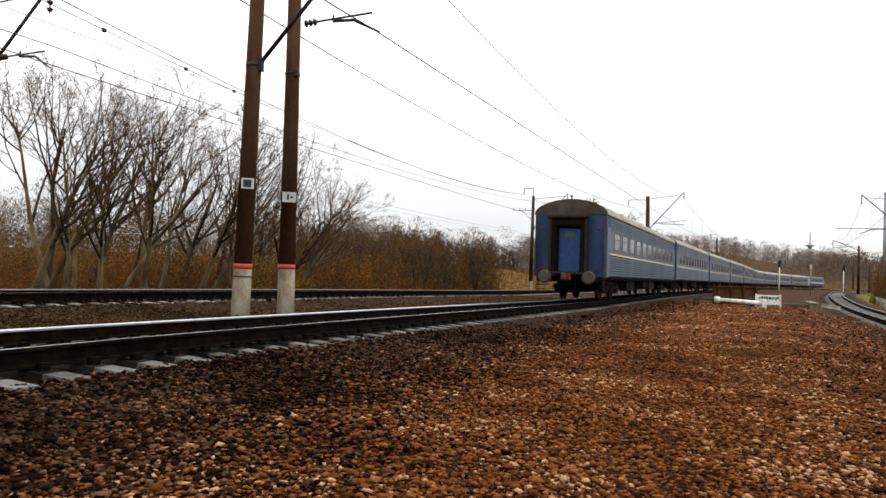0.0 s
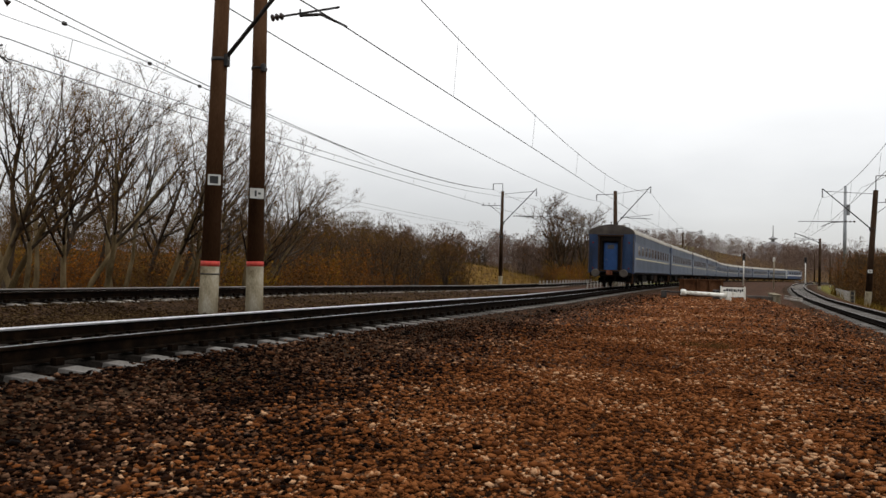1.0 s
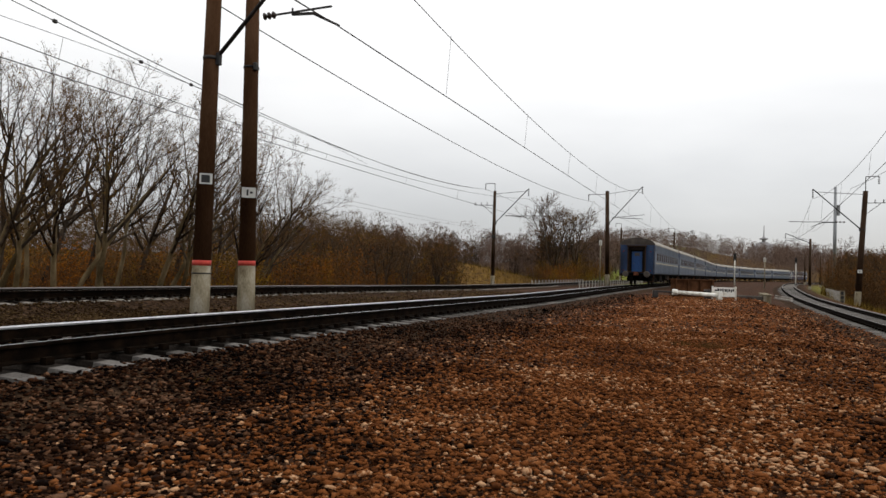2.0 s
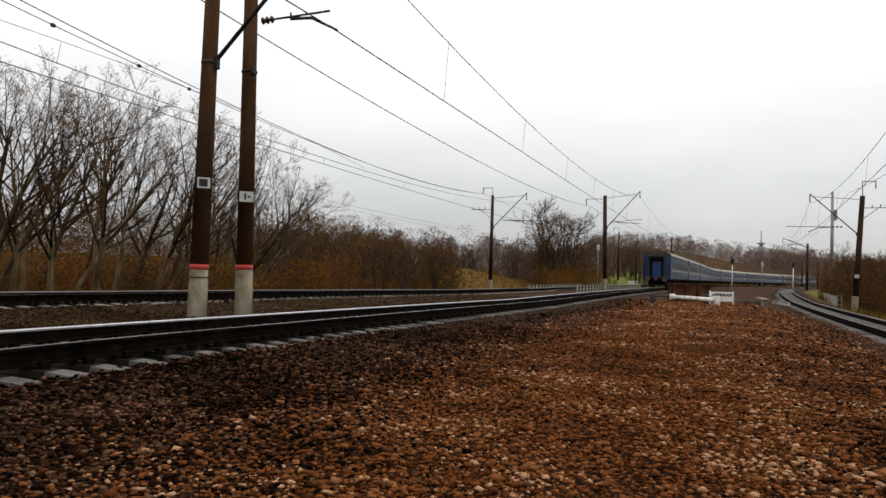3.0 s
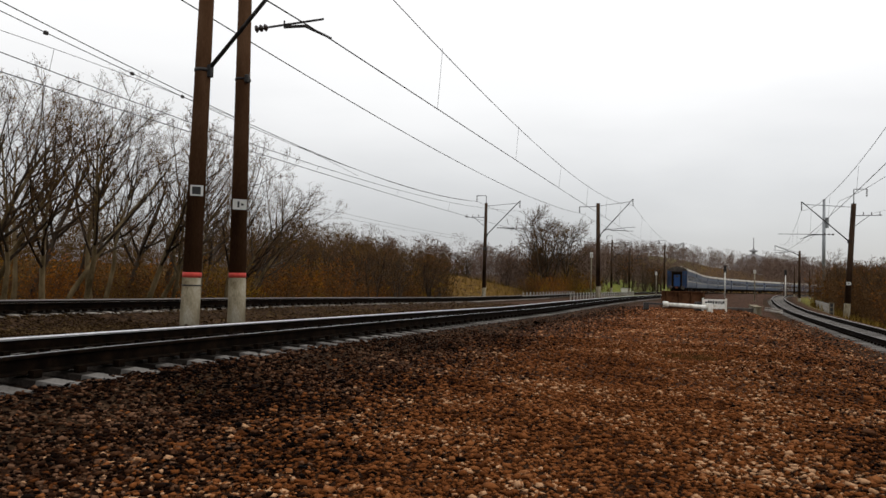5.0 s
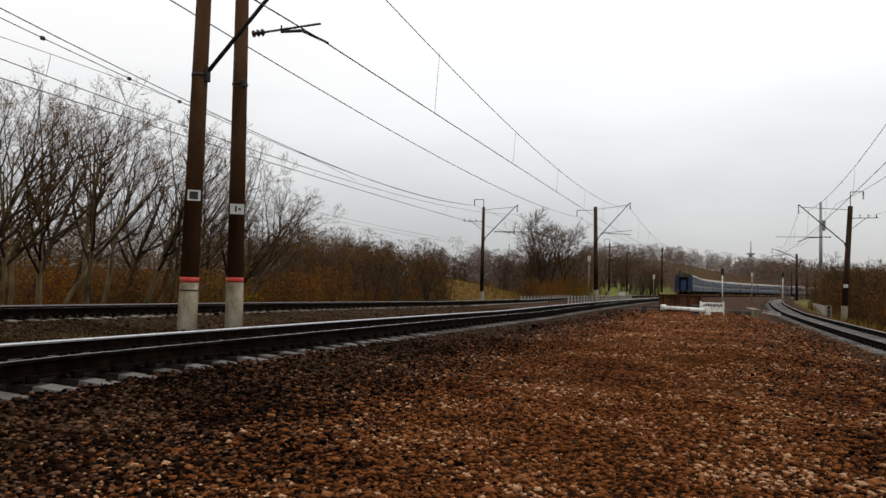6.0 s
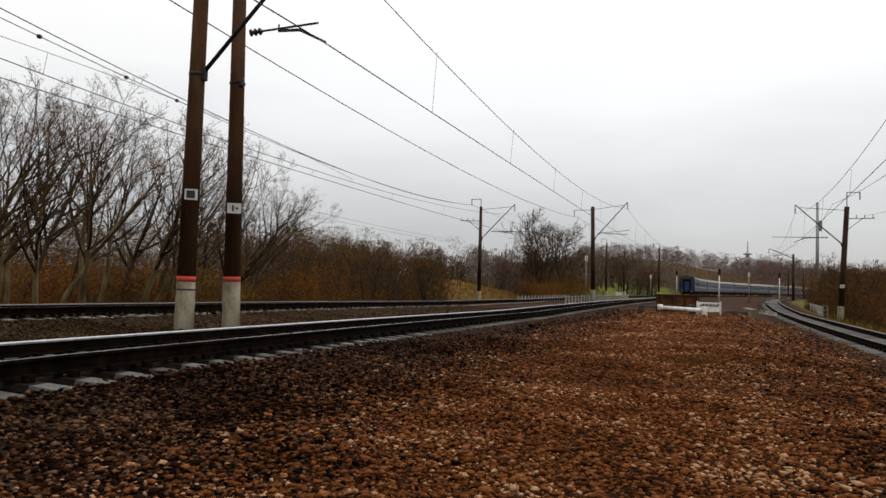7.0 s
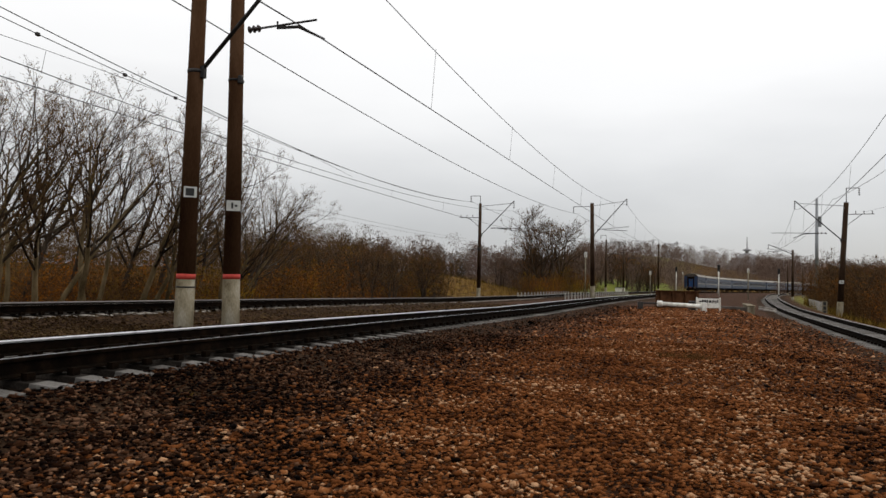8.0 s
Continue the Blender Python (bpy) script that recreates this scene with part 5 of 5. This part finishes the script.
def make_beam():
    """A white-painted beam lying on the ground with its end block, as a track's end stop."""
    stop = empty("end_stop_beam", 12.35, 42, 0.0, -4, "white-painted beam lying low with a block at its end", "barrier")
    bm = bmesh.new()
    tube(bm, (0.0, 0, 0.34), (2.35, 0, 0.22), 0.10, 0.13, 10)
    part("beam", bm, "white_paint", stop)
    bm = bmesh.new()
    tube(bm, (-0.16, 0, 0.34), (0.12, 0, 0.34), 0.17, sides=12)
    part("collar", bm, "white_paint", stop)
    bm = bmesh.new()
    box(bm, 2.3, 2.56, -0.18, 0.18, -0.12, 0.46, 0.03)
    part("end_block", bm, "white_paint", stop)
    bm = bmesh.new()
    tube(bm, (-1.1, 0, 0.36), (-0.1, 0, 0.34), 0.05, sides=6)
    box(bm, -1.25, -0.95, -0.1, 0.1, 0.0, 0.42, 0.03)
    part("rod", bm, "steel", stop, "dark steel rod and clamp")


def make_board():
    board = empty("lineside_board", 14.62, 42.6, 0.0, -4, "white board in a frame with dark unreadable marks", "sign")
    for x in (0.02, 1.32):
        bm = bmesh.new()
        box(bm, x - 0.04, x + 0.04, -0.04, 0.04, -0.25, 0.74, 0.01)
        part("post", bm, "white_paint", board)
    bm = bmesh.new()
    box(bm, 0.06, 1.28, -0.015, 0.015, 0.14, 0.68)
    part("panel", bm, "white_paint", board)
    rng = random.Random(2)
    x = 0.14
    while x < 1.16:
        w = rng.uniform(0.05, 0.13)
        bm = bmesh.new()
        box(bm, x, x + w, -0.022, -0.018, 0.40 + rng.uniform(0, 0.06), 0.54 + rng.uniform(0, 0.10))
        part("mark", bm, "ink", board)
        x += w + rng.uniform(0.02, 0.05)
    bm = bmesh.new()
    box(bm, -0.42, -0.06, -0.12, 0.16, -0.1, 0.52, 0.04)
    part("dark_box", bm, "steel", board, "dark metal box")


def make_girder():
    g = empty("bridge_girder", 13.0, 45.0, 0.05, 17, "rusty riveted steel plate girder beside the track", "girder")
    bm = bmesh.new()
    box(bm, -0.05, 3.0, -0.02, 0.02, -0.4, 0.98)
    part("web", bm, "rust", g)
    for z in (0.98, 0.12):
        bm = bmesh.new()
        box(bm, -0.1, 3.05, -0.16, 0.16, z, z + 0.05, 0.008)
        part("flange", bm, "rust", g)
    for k in range(4):
        bm = bmesh.new()
        box(bm, 0.2 + 0.86 * k, 0.25 + 0.86 * k, -0.15, -0.02, 0.17, 0.98)
        part("stiffener", bm, "rust", g)


make_beam()
make_board()
make_girder()


def make_culvert():
    """The concrete head of a culvert beside the side track: a parapet, a low headwall and two slabs."""
    ab = empty("culvert", 19.9, 48.0, 0, -19, "weathered concrete culvert parapet with a low brown headwall", "culvert")
    bm = bmesh.new()
    box(bm, -0.18, 0.18, -2.4, 3.6, -0.5, 0.20, 0.04)
    part("parapet", bm, "mast_white", ab)
    bm = bmesh.new()
    box(bm, -0.24, 0.24, -2.48, 3.68, 0.20, 0.27, 0.03)
    part("cap", bm, "mast_white", ab)
    bm = bmesh.new()
    box(bm, -3.6, -0.25, -2.2, -1.95, -0.4, 0.16, 0.05)
    part("headwall", bm, "grime", ab, "brown stained low headwall")
    for k in (0, 1):
        bm = bmesh.new()
        box(bm, -0.55, 0.55, -0.11, 0.11, -0.05, 0.05, 0.02)
        part("slab", bm, "sleeper", ab).matrix_basis = pose(0.85 + 0.1 * k, -2.7 + 1.1 * k, 0.02 + 0.1 * k, 0, 6, -34)


make_culvert()

# far tower on the hill and a tall grey pole
tower = empty("hill_tower", 370, 900, 22, 0, "far pale tower with a mast on the wooded hill", "tower")
# the low hill mound below the tower, in haze-grey colour
bm = bmesh.new()
lathe(bm, [(28, -16), (25, 6), (18, 15), (8, 21), (3, 23.5)], 28)
part("dome", bm, "hull", tower)
bm = bmesh.new()
lathe(bm, [(2.2, 22), (2, 25.5), (5, 26.5), (5, 27.5), (2, 28.2), (0.7, 30), (0.45, 43)], 16)
part("mast", bm, "hull", tower)

pylon = empty("grey_pole", 88.5, 175, 0.5, 0, "tall smooth grey pole behind the bushes", "pole")
bm = bmesh.new()
tube(bm, (0, 0, -1), (0, 0, 22.8), 0.48, 0.30, 12)
part("shaft", bm, "galv", pylon)
bm = bmesh.new()
box(bm, 0.3, 1.0, -0.4, 0.4, 16, 18.5, 0.1)
part("cabinet", bm, "galv", pylon)

shed = empty("white_shed", 36.4, 152, height(36.4, 152), -15, "small white lineside hut in the grass", "hut")
bm = bmesh.new()
box(bm, -0.95, 0.95, -0.8, 0.8, -0.5, 1.35, 0.03)
part("wall", bm, "white_paint", shed)
bm = bmesh.new()
box(bm, -1.05, 1.05, -0.9, 0.9, 1.35, 1.45, 0.03)
part("roof", bm, "steel", shed)

post = empty("guard_post", 34.1, 66, -0.85, -24, "pale concrete fence post with two dark slots", "post")
bm = bmesh.new()
for x in (-0.2, 0.12):
    box(bm, x, x + 0.08, -0.07, 0.07, -0.3, 1.22, 0.01)
for z in (-0.1, 0.36, 0.76, 1.14):
    box(bm, -0.12, 0.12, -0.06, 0.06, z, z + 0.08, 0.01)
part("frame", bm, "mast_white", post)
bm = bmesh.new()
box(bm, -0.115, 0.115, -0.01, 0.02, 0.0, 1.13)
part("slot", bm, "ink", post)
make_fence(34.6, 67.2, 43.6, 88, 14, 0.9, "low pale fence on the bank of the side track")


def make_grass():
    """Dry grass blades on the banks."""
    rng = np.random.default_rng(31)
    pts = []
    for n, line, d0, d1, y0, y1, sgn in ((16000, line_2, 3.2, 10, 14, 75, -1), (7000, line_3, 3.5, 9, 30, 95, 1), (5000, line_2, 5, 40, 75, 160, -1)):
        y = rng.uniform(y0, y1, n)
        d = rng.uniform(d0, d1, n) * sgn
        x = np.interp(y, line.y, line.x) + d * 1.07
        pts.append(np.stack([x, y, ground_z(x, y)], 1))
    p = np.concatenate(pts)
    n = len(p)
    h = rng.uniform(0.15, 0.55, n) * (1 + 1.0 * (p[:, 1] > 75))
    a = rng.uniform(0, 6.28, n)
    w = 0.02 + 0.02 * rng.uniform(0, 1, n)
    side = np.stack([np.cos(a) * w, np.sin(a) * w, a * 0], 1)
    tip = p + np.stack([rng.normal(0, 0.1, n), rng.normal(0, 0.1, n), h], 1)
    v = np.stack([p - side, p + side, tip], 1).reshape(-1, 3)
    tagged(from_arrays("bank_grass", v, np.arange(n * 3).reshape(-1, 3), "grass"), "dry yellow-brown grass on the banks", "grass", kind="stuff")


make_grass()


def make_tuft(x, y, n, size, mat, label):
    """A small tuft of grass growing in the gravel."""
    rng = np.random.default_rng(int(x * 10) + 77)
    tuft = empty("grass_tuft", x, y, height(x, y), 0, label, "grass", "tufts in the gravel")
    p = np.stack([rng.normal(0, size * 0.6, n), rng.normal(0, size * 0.6, n), np.zeros(n)], 1)
    tip = p + np.stack([rng.normal(0, size * 0.35, n), rng.normal(0, size * 0.35, n), rng.uniform(0.3, 1.0, n) * size * 0.6], 1)
    a = rng.uniform(0, 6.28, n)
    w = np.stack([np.cos(a), np.sin(a), a * 0], 1) * 0.006
    v = np.stack([p - w, p + w, tip], 1).reshape(-1, 3)
    tagged(from_arrays("blade_clump", v, np.arange(n * 3).reshape(-1, 3), mat, tuft), kind="stuff")


make_tuft(-2.95, 7.1, 150, 0.13, "grass", "small green-brown grass tuft among the stones")
make_tuft(-2.6, 7.4, 110, 0.10, "grass", "small green-brown grass tuft among the stones")
make_tuft(4.6, 13.5, 300, 0.22, "leaf_brown", "dark withered weed tuft among the stones")
make_tuft(4.2, 13.8, 240, 0.18, "leaf_brown", "dark withered weed tuft among the stones")


# ---- what moves: the train runs away along its track ----
TAIL = [(0.0, 31.0), (0.5, 40.3), (1.0, 49.5), (1.5, 58.0), (2.2, 69.5), (3.0, 82.5), (3.5, 90.5), (4.0, 98.3), (4.5, 106.5), (5.2, 118.0), (6.0, 132.0), (6.5, 141.0), (7.0, 150.5), (7.5, 160.5), (8.0, 171.0)]


def on_track(mid, half):
    a, b = line_1.at(mid - half), line_1.at(mid + half)
    yaw = -math.degrees(math.atan2(b[0] - a[0], b[1] - a[1]))
    m = [(p + q) / 2 for p, q in zip(a, b)]
    return pose(m[0], m[1], m[2], 0, 0, yaw)


def motions():
    tails = [(t, line_1.s_of(y)) for t, y in TAIL]
    for i, car in enumerate(train):
        walk(car, [(t, on_track(s + HALF + i * CAR, 8.5)) for t, s in tails])
    walk(locomotive, [(t, on_track(s + HALF + 9 * CAR + 22.6, 4.5)) for t, s in tails])
    ts, ss = [t for t, _ in tails], [s for _, s in tails]
    for k, (wheel, y) in enumerate(tail_wheels):
        rows = []
        for f in range(0, 241):
            t = f / 30
            s = float(np.interp(t, ts, ss)) - ss[0]
            rows.append((t, pose(0, y, 0.475, -math.degrees(s / 0.475))))
        walk(wheel, rows)


motions()
